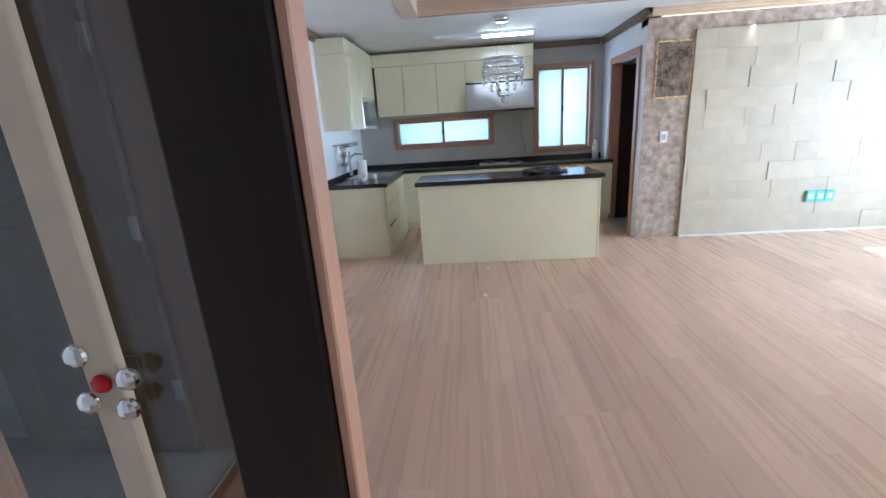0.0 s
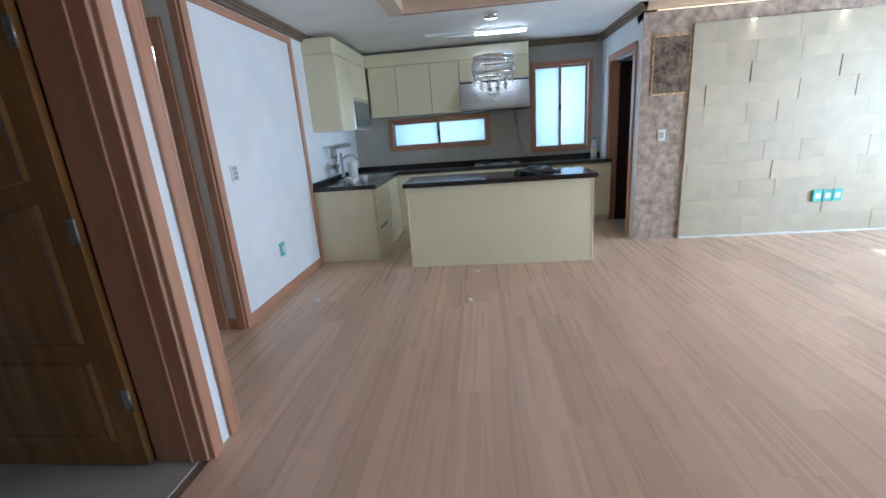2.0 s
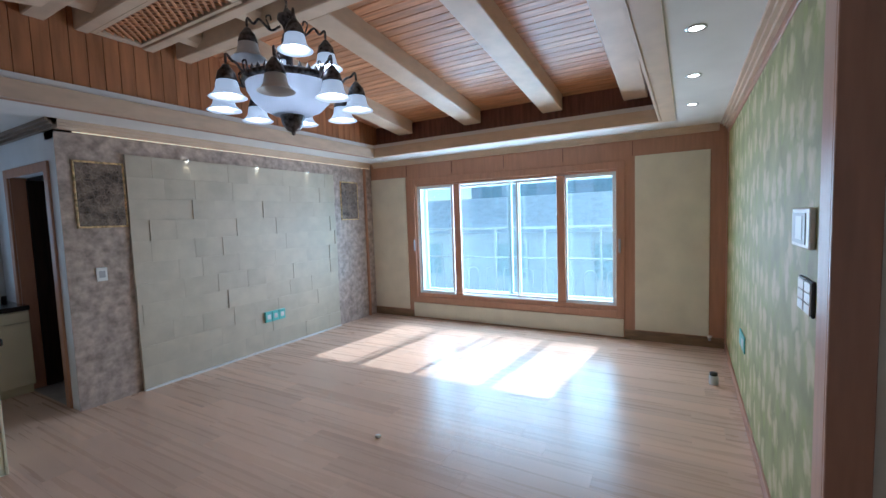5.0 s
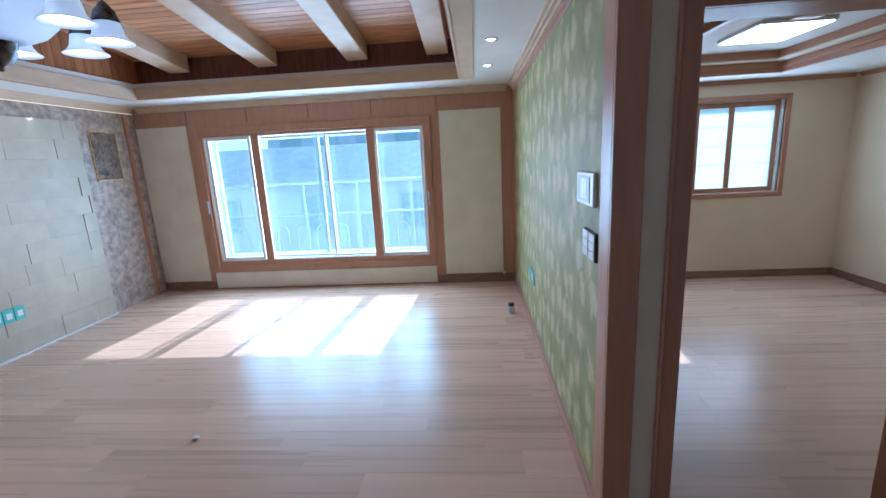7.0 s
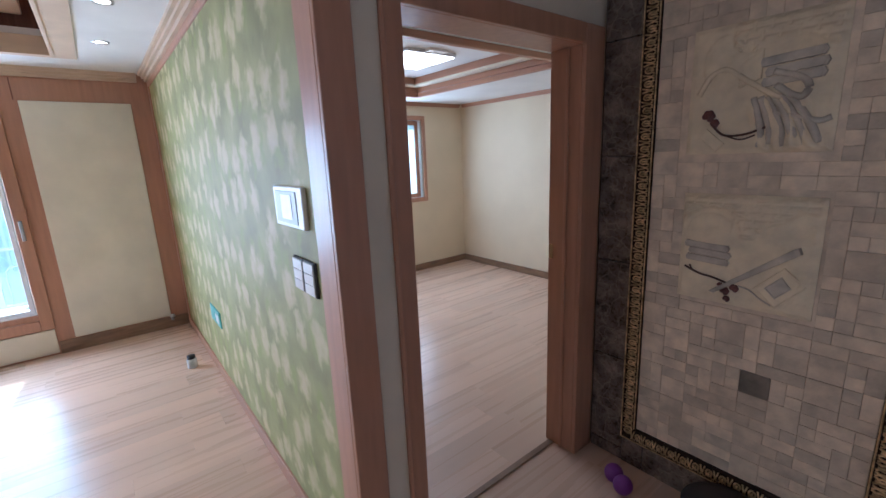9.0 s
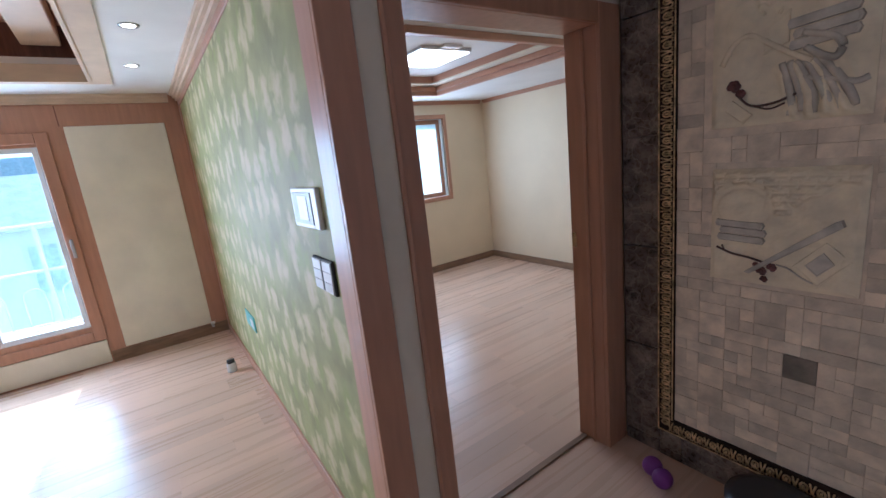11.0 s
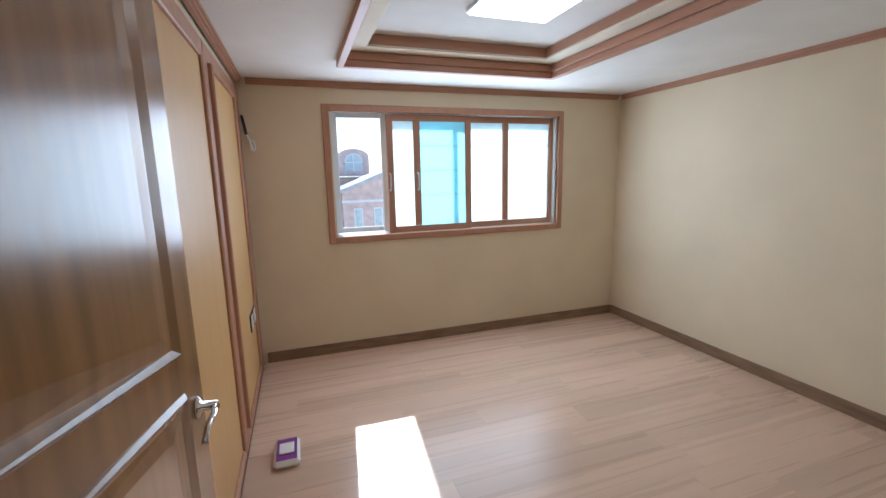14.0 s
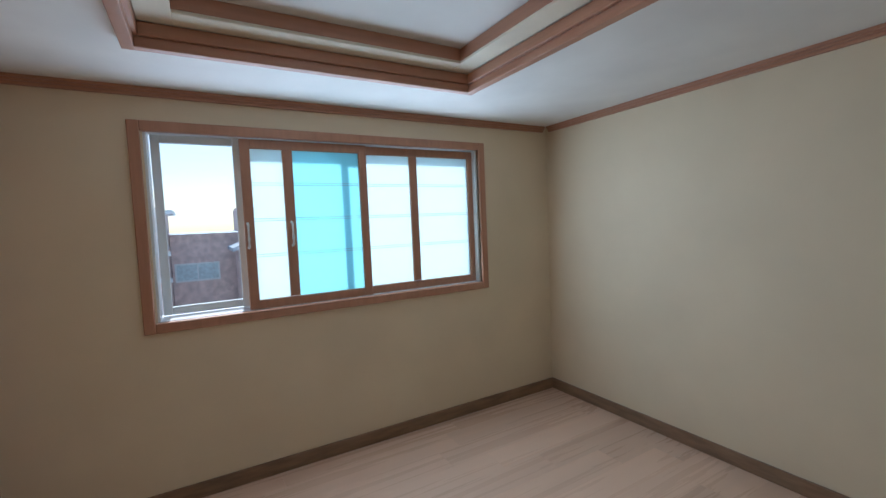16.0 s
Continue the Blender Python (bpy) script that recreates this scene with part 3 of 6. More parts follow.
# lattice panels and the flat panel that carries the chandelier
for y0, y1 in ((2.95, 4.26), (0.66, 1.85)):
    panel = thing("lattice_panel", "diagonal pine lattice panel set in the ridge", "lattice", "ridge lattices", (2.34, y0, 3.03))
    part("frame", boxes((2.165, y0, 3.01, 2.20, y1, 3.04), (2.48, y0, 3.01, 2.515, y1, 3.04), (2.20, y0, 3.01, 2.48, y0 + 0.06, 3.04), (2.20, y1 - 0.06, 3.01, 2.48, y1, 3.04), bevel=0.003), "beam", panel)
    bm = bmesh.new()
    x0, x1, a, b = 2.20, 2.48, y0 + 0.06, y1 - 0.06
    for s in (1, -1):
        c = a - 0.3
        while c < b + 0.3:
            pts = []
            for x in (x0, x1):
                pts.append((x, c + s * (x - 2.34)))
            # cut each strip where it meets the ends of the frame
            t0, t1 = sorted(((a - c) * s, (b - c) * s))
            u0, u1 = max(x0 - 2.34, t0), min(x1 - 2.34, t1)
            if u1 - u0 > 0.01:
                pts = [(2.34 + u, c + s * u) for u in (u0, u1)]
                d = Vector((pts[1][0] - pts[0][0], pts[1][1] - pts[0][1], 0)).normalized() * 0.0085
                n = Vector((-d.y, d.x, 0))
                z = 3.022 if s > 0 else 3.030
                extrude_profile(bm, [(pts[0][0] + n.x, pts[0][1] + n.y), (pts[1][0] + n.x, pts[1][1] + n.y), (pts[1][0] - n.x, pts[1][1] - n.y), (pts[0][0] - n.x, pts[0][1] - n.y)], 2, z, z + 0.008)
            c += 0.07
    part("lattice", bm, "pine", panel, "crossed pine lattice strips")
    part("backing", boxes((2.20, a, 3.06, 2.48, b, 3.065)), "eave", panel)
bm = boxes((2.165, 1.87, 3.03, 2.515, 2.93, 3.05))
ring(bm, 2.19, 1.93, 2.49, 2.87, 3.018, 3.03, 0.02)
ring(bm, 2.23, 1.97, 2.45, 2.83, 3.022, 3.03, 0.012)
solid("ceiling_rose_panel", bm, "beam", "cream moulded panel that carries the chandelier", "panel")


# crown mouldings, baseboards and casings
def crown(name, x0, y0, x1, y1, inward, z=CEIL, size=0.075, material="crown"):
    """A stepped moulding along a wall; inward is the unit way into the room."""
    bm = bmesh.new()
    steps = ((0.0, size, 0.35), (0.0, size * 0.72, 0.65), (0.0, size * 0.45, 1.0))
    for k, (z_off, depth, h) in enumerate(steps):
        zt, zb = z - 0.001, z - size * h
        ix, iy = inward
        box(bm, min(x0, x1, x0 + ix * depth, x1 + ix * depth), min(y0, y1, y0 + iy * depth, y1 + iy * depth), zb + 0.0005 * k, max(x0, x1, x0 + ix * depth, x1 + ix * depth), max(y0, y1, y0 + iy * depth, y1 + iy * depth), zt - 0.0007 * k)
    solid(name, bm, material, "brown stepped crown moulding", "moulding")


crown("trim_crown_left", XL, 2.8, XL, YK, (1, 0))
crown("trim_crown_kitchen", XL + 0.08, YK, XK - 0.08, YK, (0, -1))
crown("trim_crown_kitchen_side", XK, YTV - 0.08, XK, YK, (-1, 0))
crown("trim_crown_tv", XK, YTV, XW - 0.08, YTV, (0, -1), material="beam")
crown("trim_crown_window", XW, 0.09, XW, YTV - 0.08, (-1, 0), material="beam")
crown("trim_crown_green", XD0 - 0.02, YG, XW - 0.08, YG, (0, 1), material="beam")
crown("trim_crown_corridor", -3.2, 2.8, XL - 0.001, 2.8, (0, -1))
for nm, a in (("trim_crown_bed_window", (XB, YBR + 0.05, XB, -0.25, (-1, 0))), ("trim_crown_bed_right", (XD1, YBR, XB - 0.05, YBR, (0, 1))), ("trim_crown_bed_left", (XD1, -0.185, XB - 0.05, -0.185, (0, -1)))):
    crown(nm, *a, z=BED_CEIL, size=0.045, material="trim_h")
# One thin self-lit bar stands for the gold lines under the crown.
solid("crown_gold_line", boxes((XK + 0.1, YTV - 0.062, 2.353, XW - 0.1, YTV - 0.056, 2.358)), "gold_line", "thin gold line under the crown, its soft glow put in as emission", "light strip", kind="")

H = 0.085
solid("baseboard", boxes((XL, 2.86, 0, XL + 0.014, 4.455, H), (-0.9, -1.7, 0, -0.886, 0.47, H), (XL - 0.2, 2.786, 0, XL - 0.06, 2.8, H), bevel=0.002), "trim_h", "reddish wood baseboard", "baseboard")
solid("baseboard_green", boxes((2.30, YG, 0, XW - 0.012, YG + 0.014, H), bevel=0.002), "trim_h", "reddish wood baseboard under the floral wallpaper", "baseboard")
solid("baseboard_window", boxes((XW - 0.012, 0.0, 0, XW, 1.03, 0.115), (XW - 0.012, 4.1, 0, XW, YTV, 0.115), bevel=0.002), "base", "dark wood baseboard under the window wall", "baseboard")
solid("baseboard_bedroom", boxes((XB - 0.014, YBR + 0.014, 0, XB, -0.22, 0.09), (XD1, YBR, 0, XB, YBR + 0.014, 0.09), bevel=0.002), "base", "brown wood baseboard", "baseboard")

# framed white panel of the left wall
solid("trim_left_panel", boxes((XL, 2.79, 0, XL + 0.02, 2.86, 2.36), (XL, 4.39, 0, XL + 0.018, 4.455, 2.36), (XL, 2.86, 2.30, XL + 0.018, 4.39, 2.36), (XL - 0.06, 2.776, 0, XL, 2.80, 2.36), bevel=0.003), "trim", "reddish wood frame round the white wall", "trim")
# casings of the side doorway
solid("trim_side_door", boxes((-0.9, 1.45, 0, -0.875, 1.52, 2.17), (-0.9, 0.47, 0, -0.875, 0.54, 2.17), (-0.9, 0.54, 2.10, -0.875, 1.45, 2.17),
      (-1.15, 1.432, 0, -0.9, 1.45, 2.10), (-1.15, 0.55, 0, -0.9, 0.568, 2.10), (-1.15, 0.568, 2.082, -0.9, 1.432, 2.10), (-0.985, 1.42, 0, -0.97, 1.432, 2.08), bevel=0.003), "trim", "reddish wood door casing", "trim")
solid("trim_wall_end", boxes((-0.9, 1.60, 0, -0.882, 1.66, 2.40), (-1.13, 1.66, 0, -0.882, 1.68, 2.40), bevel=0.003), "trim", "reddish wood corner board at the wall's end", "trim")
solid("trim_corridor_door", boxes((-1.69, 2.772, 0, -1.61, 2.799, 2.195), (-2.56, 2.772, 0, -2.49, 2.799, 2.195), (-2.49, 2.772, 2.125, -1.69, 2.799, 2.195), (-1.69, 2.80, 0, -1.672, 2.95, 2.125), bevel=0.003), "trim", "reddish wood casing of the corridor doorway", "trim")
# kitchen doorway
solid("trim_kitchen_door", boxes((XK - 0.02, 5.0, 0, XK, 5.08, 2.13), (XK - 0.02, 5.95, 0, XK, 6.03, 2.13), (XK - 0.02, 5.08, 2.05, XK, 5.95, 2.13), (XK, 5.08, 0, XK + 0.12, 5.095, 2.06), (XK, 5.935, 0, XK + 0.12, 5.95, 2.06), bevel=0.003), "trim", "reddish wood casing of the kitchen doorway", "trim")
solid("wall_utility", boxes((3.2, 5.05, 0, 3.3, 6.6, 2.6), (XK + 0.12, YK, 0, 3.3, YK + 0.2, 2.6)), "plaster", "plain walls of the utility room", "wall")
# bedroom doorway and the end of the partition
solid("trim_bed_door", boxes((XD0 - 0.02, -0.268, 0, XD0, -0.193, 2.15), (XD0 - 0.02, YS + 0.002, 0, XD0, -1.235, 2.15), (XD0 - 0.02, -1.235, 2.065, XD0, -0.268, 2.15),
      (XD0, -0.268, 0, XD1 + 0.02, -0.255, 2.08), (XD0, -1.25, 0, XD1 + 0.02, -1.235, 2.08), (XD0, -1.235, 2.065, XD1 + 0.02, -0.268, 2.08), (XD0 + 0.06, -1.235, 0, XD0 + 0.075, -1.223, 2.065), (XD0 - 0.026, -0.205, 0, XD0 - 0.02, -0.195, 2.15), bevel=0.003), "trim", "reddish-brown wood casing of the bedroom door", "trim")
solid("trim_partition_end", boxes((XD0 - 0.02, -0.10, 0, XD0, 0.012, 2.36), (XD0, YG - 0.004, 0, 2.415, 0.012, 2.36), (2.415, YG - 0.004, 2.33, XW - 0.012, 0.016, 2.40), (XW - 0.09, YG - 0.004, 0.085, XW - 0.012, 0.016, 2.33), bevel=0.003), "trim", "reddish wood boards framing the partition", "trim")
solid("threshold_bedroom", boxes((XD1 - 0.035, -1.235, 0, XD1, -0.268, 0.008), bevel=0.003), "base", "slim brown wood threshold strip", "threshold")
solid("trim_strike_plate", boxes((XD1 - 0.012, -1.236, 1.07, XD1 + 0.014, -1.2335, 1.145)), "chrome", "steel strike plate in the door jamb", "strike plate")


# ---- living-room window ----
def frame_bars(x0, x1, y0, y1, z0, z1, w):
    """Four bars of an upright frame in the y-z plane."""
    return [(x0, y0, z0, x1, y0 + w, z1), (x0, y1 - w, z0, x1, y1, z1), (x0, y0 + w, z0, x1, y1 - w, z0 + w), (x0, y0 + w, z1 - w, x1, y1 - w, z1)]


def sash(parent, x, y0, y1, z0, z1, w, material, pane, depth=0.035, label=""):
    s = part("sash", boxes(*frame_bars(x, x + depth, y0, y1, z0, z1, w), bevel=0.003), material, parent, label)
    p = part("pane", boxes((x + depth * 0.4, y0 + w - 0.004, z0 + w - 0.004, x + depth * 0.6, y1 - w + 0.004, z1 - w + 0.004)), pane, s)
    p.visible_shadow = False
    return s


win = thing("window_1", "wide sliding window in reddish wood with inner and outer sashes", "window", at=(XW, 2.55, 0.39), kind="structure")
part("frame", boxes(*frame_bars(XW - 0.022, XW + 0.02, 1.03, 4.10, 0.25, 2.145, 0.09), bevel=0.004), "trim", win)
part("lining", boxes(*frame_bars(XW + 0.02, XW + 0.27, 1.12, 3.98, 0.39, 2.03, 0.012)), "alu", win, "white window lining")
for y in (3.285, 1.785):
    part("mullion", boxes((XW - 0.01, y - 0.05, 0.395, XW + 0.03, y + 0.05, 2.025), bevel=0.003), "trim", win)
sash(win, XW + 0.035, 3.37, 3.965, 0.40, 2.02, 0.035, "alu", "pane_blue", label="white inner sash with faintly blue glass")
sash(win, XW + 0.035, 1.135, 1.75, 0.40, 2.02, 0.035, "alu", "pane_blue", label="white inner sash with faintly blue glass")
sash(win, XW + 0.075, 2.36, 3.30, 0.41, 2.01, 0.03, "alu", "pane_blue", label="white inner sash with faintly blue glass")
sash(win, XW + 0.035, 1.82, 2.40, 0.41, 2.01, 0.03, "alu", "pane_blue", label="white inner sash with faintly blue glass")
for y0, y1 in ((1.14, 2.58), (2.52, 3.96)):
    sash(win, XW + 0.19, y0, y1, 0.41, 2.01, 0.035, "alu", "pane")
for y in (4.03, 1.08):
    part("handle", boxes((XW - 0.045, y - 0.012, 1.05, XW - 0.02, y + 0.012, 1.22), bevel=0.004), "grey_plastic", win, "grey window lever")

for nm, y0, y1 in (("wall_panel_left", 4.17, 4.845), ("wall_panel_right", 0.165, 0.915)):
    solid(nm, boxes((XW - 0.016, y0, 0.125, XW, y1, 2.185), bevel=0.004), "cream_paper", "cream papered panel set in the wood wall", "wall panel")
solid("wall_panel_sill", boxes((XW - 0.02, 1.04, 0.02, XW, 4.09, 0.24), bevel=0.004), "cream_paper", "cream papered panel under the window", "wall panel")
for y in (0.94, 1.75, 2.55, 3.35, 4.15):
    solid("trim_seam", boxes((XW - 0.006, y - 0.004, 2.19, XW, y + 0.004, 2.36)), "eave", "dark joint between wood boards", "trim")

# ---- bedroom window ----
bw = thing("window_2", "sliding bedroom window with wood sashes and frosted panes, one side open", "window", at=(XB, -1.95, 1.0), kind="structure")
part("frame", boxes(*frame_bars(XB - 0.02, XB + 0.02, -3.085, -0.795, 0.985, 2.135, 0.055), bevel=0.004), "trim", bw)
part("lining", boxes(*frame_bars(XB + 0.02, XB + 0.245, -3.03, -0.86, 1.03, 2.12, 0.012)), "alu", bw, "white window lining")
s = sash(bw, XB + 0.17, -1.36, -0.88, 1.05, 2.10, 0.045, "alu", "pane")
sash(bw, XB + 0.13, -2.0, -1.30, 1.05, 2.10, 0.045, "alu", "pane")
sash(bw, XB + 0.17, -3.02, -1.96, 1.05, 2.10, 0.045, "alu", "pane")
for y0, y1, ym, pane in ((-2.12, -1.33, -1.60, "frost_teal"), (-3.03, -2.07, -2.495, "frost")):
    o = 0.0 if y1 > -2 else 0.037
    bars = frame_bars(XB + 0.03 + o, XB + 0.065 + o, y0, y1, 1.04, 2.075, 0.055) + [(XB + 0.03 + o, ym - 0.03, 1.1, XB + 0.065 + o, ym + 0.03, 2.02)]
    s = part("sash", boxes(*bars, bevel=0.003), "trim", bw, "wood inner sash")
    for a, b in ((y0 + 0.05, ym - 0.026), (ym + 0.026, y1 - 0.05)):
        p = part("pane", boxes((XB + 0.045 + o, a, 1.096, XB + 0.052 + o, b, 2.025)), pane if b < ym and pane == "frost_teal" else "frost", s, "frosted glass with fine etched lines")
        bm = bmesh.new()
        for z in (1.36, 1.58, 1.80):
            for dz in (0, 0.014):
                box(bm, XB + 0.0435 + o, a, z + dz, XB + 0.0448 + o, b, z + dz + 0.003)
        part("etched_line", bm, "grey_plastic", s)
for y, z in ((-1.345, 1.42), (-1.6, 1.42), (-3.0, 1.42)):
    bm = tube(bmesh.new(), [(XB + 0.03, y, z), (XB - 0.005, y, z + 0.01), (XB - 0.012, y, z + 0.05), (XB - 0.005, y, z + 0.14), (XB + 0.03, y, z + 0.15)], 0.008)
    part("handle", bm, "alu", bw, "white pull handle")

# ---- closet wall of the bedroom ----
for x0, x1 in ((2.62, 4.52), (4.80, 5.60)):
    ob = thing("closet_panel", "pale tan veneer panel in a reddish wood frame", "wall panel", "closet panels", ((x0 + x1) / 2, -0.2, 0.09))
    part("panel", boxes((x0, -0.191, 0.14, x1, -0.1705, 2.10), bevel=0.002), "veneer", ob)
    b = 0.028
    part("frame", boxes((x0 - b, -0.207, 0.14 - b, x0, -0.1705, 2.10 + b), (x1, -0.207, 0.14 - b, x1 + b, -0.1705, 2.10 + b), (x0, -0.207, 0.14 - b, x1, -0.1705, 0.14), (x0, -0.207, 2.10, x1, -0.1705, 2.10 + b), bevel=0.006), "trim", ob)
solid("trim_closet_seam", boxes((4.672, -0.1865, 0.0, 4.678, -0.185, 2.215)), "eave", "dark joint between the wood boards", "trim")
solid("trim_closet_field", boxes((XD1 + 0.03, -0.185, 0.0, 2.59, -0.1705, 2.215), (4.55, -0.185, 0.0, 4.77, -0.1705, 2.215), (5.63, -0.185, 0, XB - 0.016, -0.1705, 2.215), (2.59, -0.185, 2.13, 4.55, -0.1705, 2.215), (4.77, -0.185, 2.13, 5.63, -0.1705, 2.215),
      (2.59, -0.185, 0, 4.55, -0.1705, 0.11), (4.77, -0.185, 0, 5.63, -0.1705, 0.11), bevel=0.002), "trim", "reddish wood field round the veneer panels", "trim")


# ---- doors ----
def panel_door(name, width, height, hinge, angle, label, material="door_wood", lever=True):
    """A leaf hinged at the origin, along +x, its panelled face towards -y."""
    ob = thing(name, label, "door")
    part("leaf", boxes((0, 0, 0.01, width, 0.038, height), bevel=0.003), material, ob)

    def raised(pts, z_out=0.010):
        bm = bmesh.new()
        n = len(pts)
        cx, cz = sum(p[0] for p in pts) / n, sum(p[1] for p in pts) / n
        ring_a = [bm.verts.new((x, 0.0015, z)) for x, z in pts]
        ring_b = [bm.verts.new((x + (cx - x) * 0.06, -z_out, z + (cz - z) * 0.035)) for x, z in pts]
        ring_c = [bm.verts.new((x + (cx - x) * 0.16, -0.003, z + (cz - z) * 0.09)) for x, z in pts]
        ring_d = [bm.verts.new((x + (cx - x) * 0.36, -0.009, z + (cz - z) * 0.2)) for x, z in pts]
        for r0, r1 in ((ring_a, ring_b), (ring_b, ring_c), (ring_c, ring_d)):
            for i in range(n):
                bm.faces.new((r0[i], r0[(i + 1) % n], r1[(i + 1) % n], r1[i]))
        bm.faces.new(ring_d)
        return bm
    m = 0.12
    w = width - m
    part("upper_panel", raised([(m, 1.30), (w, 1.18), (w, height - 0.12), (m, height - 0.12)]), material, ob)
    part("middle_panel", raised([(m, 0.62), (w, 0.62), (w, 1.10), (m, 1.22)]), material, ob)
    part("lower_panel", raised([(m, 0.14), (w, 0.14), (w, 0.54), (m, 0.54)]), material, ob)
    if lever:
        bm = lathe(bmesh.new(), [(0, 0), (0.026, 0), (0.026, 0.006), (0.012, 0.012), (0.010, 0.045), (0, 0.045)], steps=14, m=pose(width - 0.06, 0, 1.03, 90, 0, 0))
        tube(bm, [(width - 0.06, -0.042, 1.03), (width - 0.10, -0.046, 1.03), (width - 0.15, -0.044, 1.026), (width - 0.175, -0.042, 1.005)], 0.008)
        part("door_handle", bm, "chrome", ob, "satin chrome lever handle")
    for z in (0.3, 1.05, 1.75):
        bm = tube(bmesh.new(), [(-0.006, -0.006, z), (-0.006, -0.006, z + 0.1)], 0.006)
        box(bm, -0.004, -0.002, z, 0.03, 0.0005, z + 0.1)
        part("hinge", bm, "steel", ob, "steel butt hinge")
    ob.matrix_basis = pose(hinge[0], hinge[1], 0.0, 0, 0, angle)
    return ob


panel_door("door_1", 0.90, 2.05, (2.47, -0.268), -2.6, "brown glossy wooden door with raised panels, standing open")
panel_door("door_2", 0.84, 2.06, (-1.16, 1.385), 183.0, "dull brown wooden door with raised panels, open into the side room", lever=False).matrix_basis = pose(-1.16, 1.40, 0, 0, 0, 180) @ pose(0, 0, 0) @ Matrix.Diagonal((1, -1, 1, 1))
ob = thing("door_3", "dark brown wooden kitchen door with reeded panels, half open", "door", at=(2.2, 5.93, 0))
part("leaf", boxes((2.2, 5.90, 0.01, 2.95, 5.94, 2.04), bevel=0.003), "dark_wood", ob)
for z0, z1 in ((0.15, 0.95), (1.1, 1.9)):
    part("panel", boxes((2.32, 5.888, z0, 2.83, 5.9, z1), bevel=0.004), "dark_wood", ob)


# ---- kitchen ----
def cabinet_front(parent, axis, at, a0, a1, z0, z1, out, handle=None, name="door"):
    """A door or drawer front 18 mm thick on the plane `at`; axis is the one that it faces, out its sense."""
    g = 0.0025
    if axis == "y":
        ob = part(name, boxes((a0 + g, at, z0 + g, a1 - g, at + out * 0.018, z1 - g), bevel=0.002), "cab", parent)
    else:
        ob = part(name, boxes((at, a0 + g, z0 + g, at + out * 0.018, a1 - g, z1 - g), bevel=0.002), "cab", parent)
    return ob


def unit(name, label, x0, y0, z0, x1, y1, z1, group):
    ob = thing(name, label, "cabinet", group, ((x0 + x1) / 2, (y0 + y1) / 2, z0))
    part("body", boxes((x0, y0, z0, x1, y1, z1), bevel=0.002), "cab", ob)
    return ob


TOP = 0.855
# left run with an end panel towards the room
u = unit("base_cabinet", "ivory gloss base cabinet with drawers under the black worktop", XL + 0.002, 4.46, 0.0, -0.79, 5.2, 0.81, "kitchen base units")
for z0, z1 in ((0.10, 0.36), (0.36, 0.60), (0.60, 0.80)):
    cabinet_front(u, "x", -0.79, 4.47, 5.2, z0, z1, 1, name="drawer")
part("grip", boxes((-0.772, 4.55, 0.345, -0.762, 4.85, 0.37), bevel=0.002), "black", u, "dark recessed drawer grip")
u = unit("base_cabinet", "ivory gloss base cabinet under the sink", XL + 0.002, 5.202, 0.0, -0.79, YK - 0.002, 0.81, "kitchen base units")
cabinet_front(u, "x", -0.79, 5.205, 5.75, 0.10, 0.80, 1)
xs = (-0.785, -0.4, 0.1, 0.6, 1.1, 1.6, XK - 0.005)
for a, b in zip(xs, xs[1:]):
    u = unit("base_cabinet", "ivory gloss base cabinet under the black worktop", a + 0.001, 5.80, 0.09, b - 0.001, YK - 0.002, 0.81, "kitchen base units")
    cabinet_front(u, "y", 5.80, a, b, 0.10, 0.70 if a >= 0 else 0.80, -1)
    if a >= 0:
        cabinet_front(u, "y", 5.80, a, b, 0.70, 0.80, -1, name="drawer")
    part("plinth", boxes((a + 0.001, 5.86, 0.0, b - 0.001, 5.88, 0.09)), "cab", u)
bm = boxes((XL + 0.002, 4.44, 0.81, -0.75, 5.76, TOP), (XL + 0.002, 5.76, 0.81, XK - 0.003, YK - 0.002, TOP), bevel=0.004)
box(bm, XL + 0.002, 4.46, TOP, XL + 0.02, YK - 0.02, TOP + 0.05)
box(bm, XL + 0.02, YK - 0.02, TOP, XK - 0.003, YK - 0.002, TOP + 0.05)
solid("worktop", bm, "granite", "black polished stone worktop with upstand", "worktop", kind="")

# wall units
UZ, UT = 1.59, 2.385
for a, b in ((-1.10, -0.72), (-0.72, -0.25), (-0.25, 0.145)):
    u = unit("wall_cabinet", "ivory gloss wall cabinet", a + 0.001, 6.06, UZ, b - 0.001, YK - 0.002, 2.24, "kitchen wall units")
    cabinet_front(u, "y", 6.06, a, b, UZ, 2.24, -1)
u = unit("wall_cabinet", "short ivory wall cabinet above the cooker hood", 0.146, 6.06, 1.97, 1.065, YK - 0.002, 2.24, "kitchen wall units")
cabinet_front(u, "y", 6.06, 0.145, 1.065, 1.97, 2.24, -1)
u = unit("wall_cabinet", "ivory gloss wall cabinet with a small grey glass door", XL + 0.002, 4.74, 1.44, -1.14, 6.058, 2.24, "kitchen wall units")
cabinet_front(u, "x", -1.14, 4.745, 5.30, 1.45, 2.235, 1)
cabinet_front(u, "x", -1.14, 5.30, 6.03, 1.82, 2.235, 1)
part("glass_door", boxes((-1.14, 5.25, 1.45, -1.118, 5.98, 1.80), bevel=0.003), "steel", u, "grey glass door in a steel frame")
part("glass", boxes((-1.119, 5.29, 1.48, -1.114, 5.94, 1.77)), "cab_glass", u)
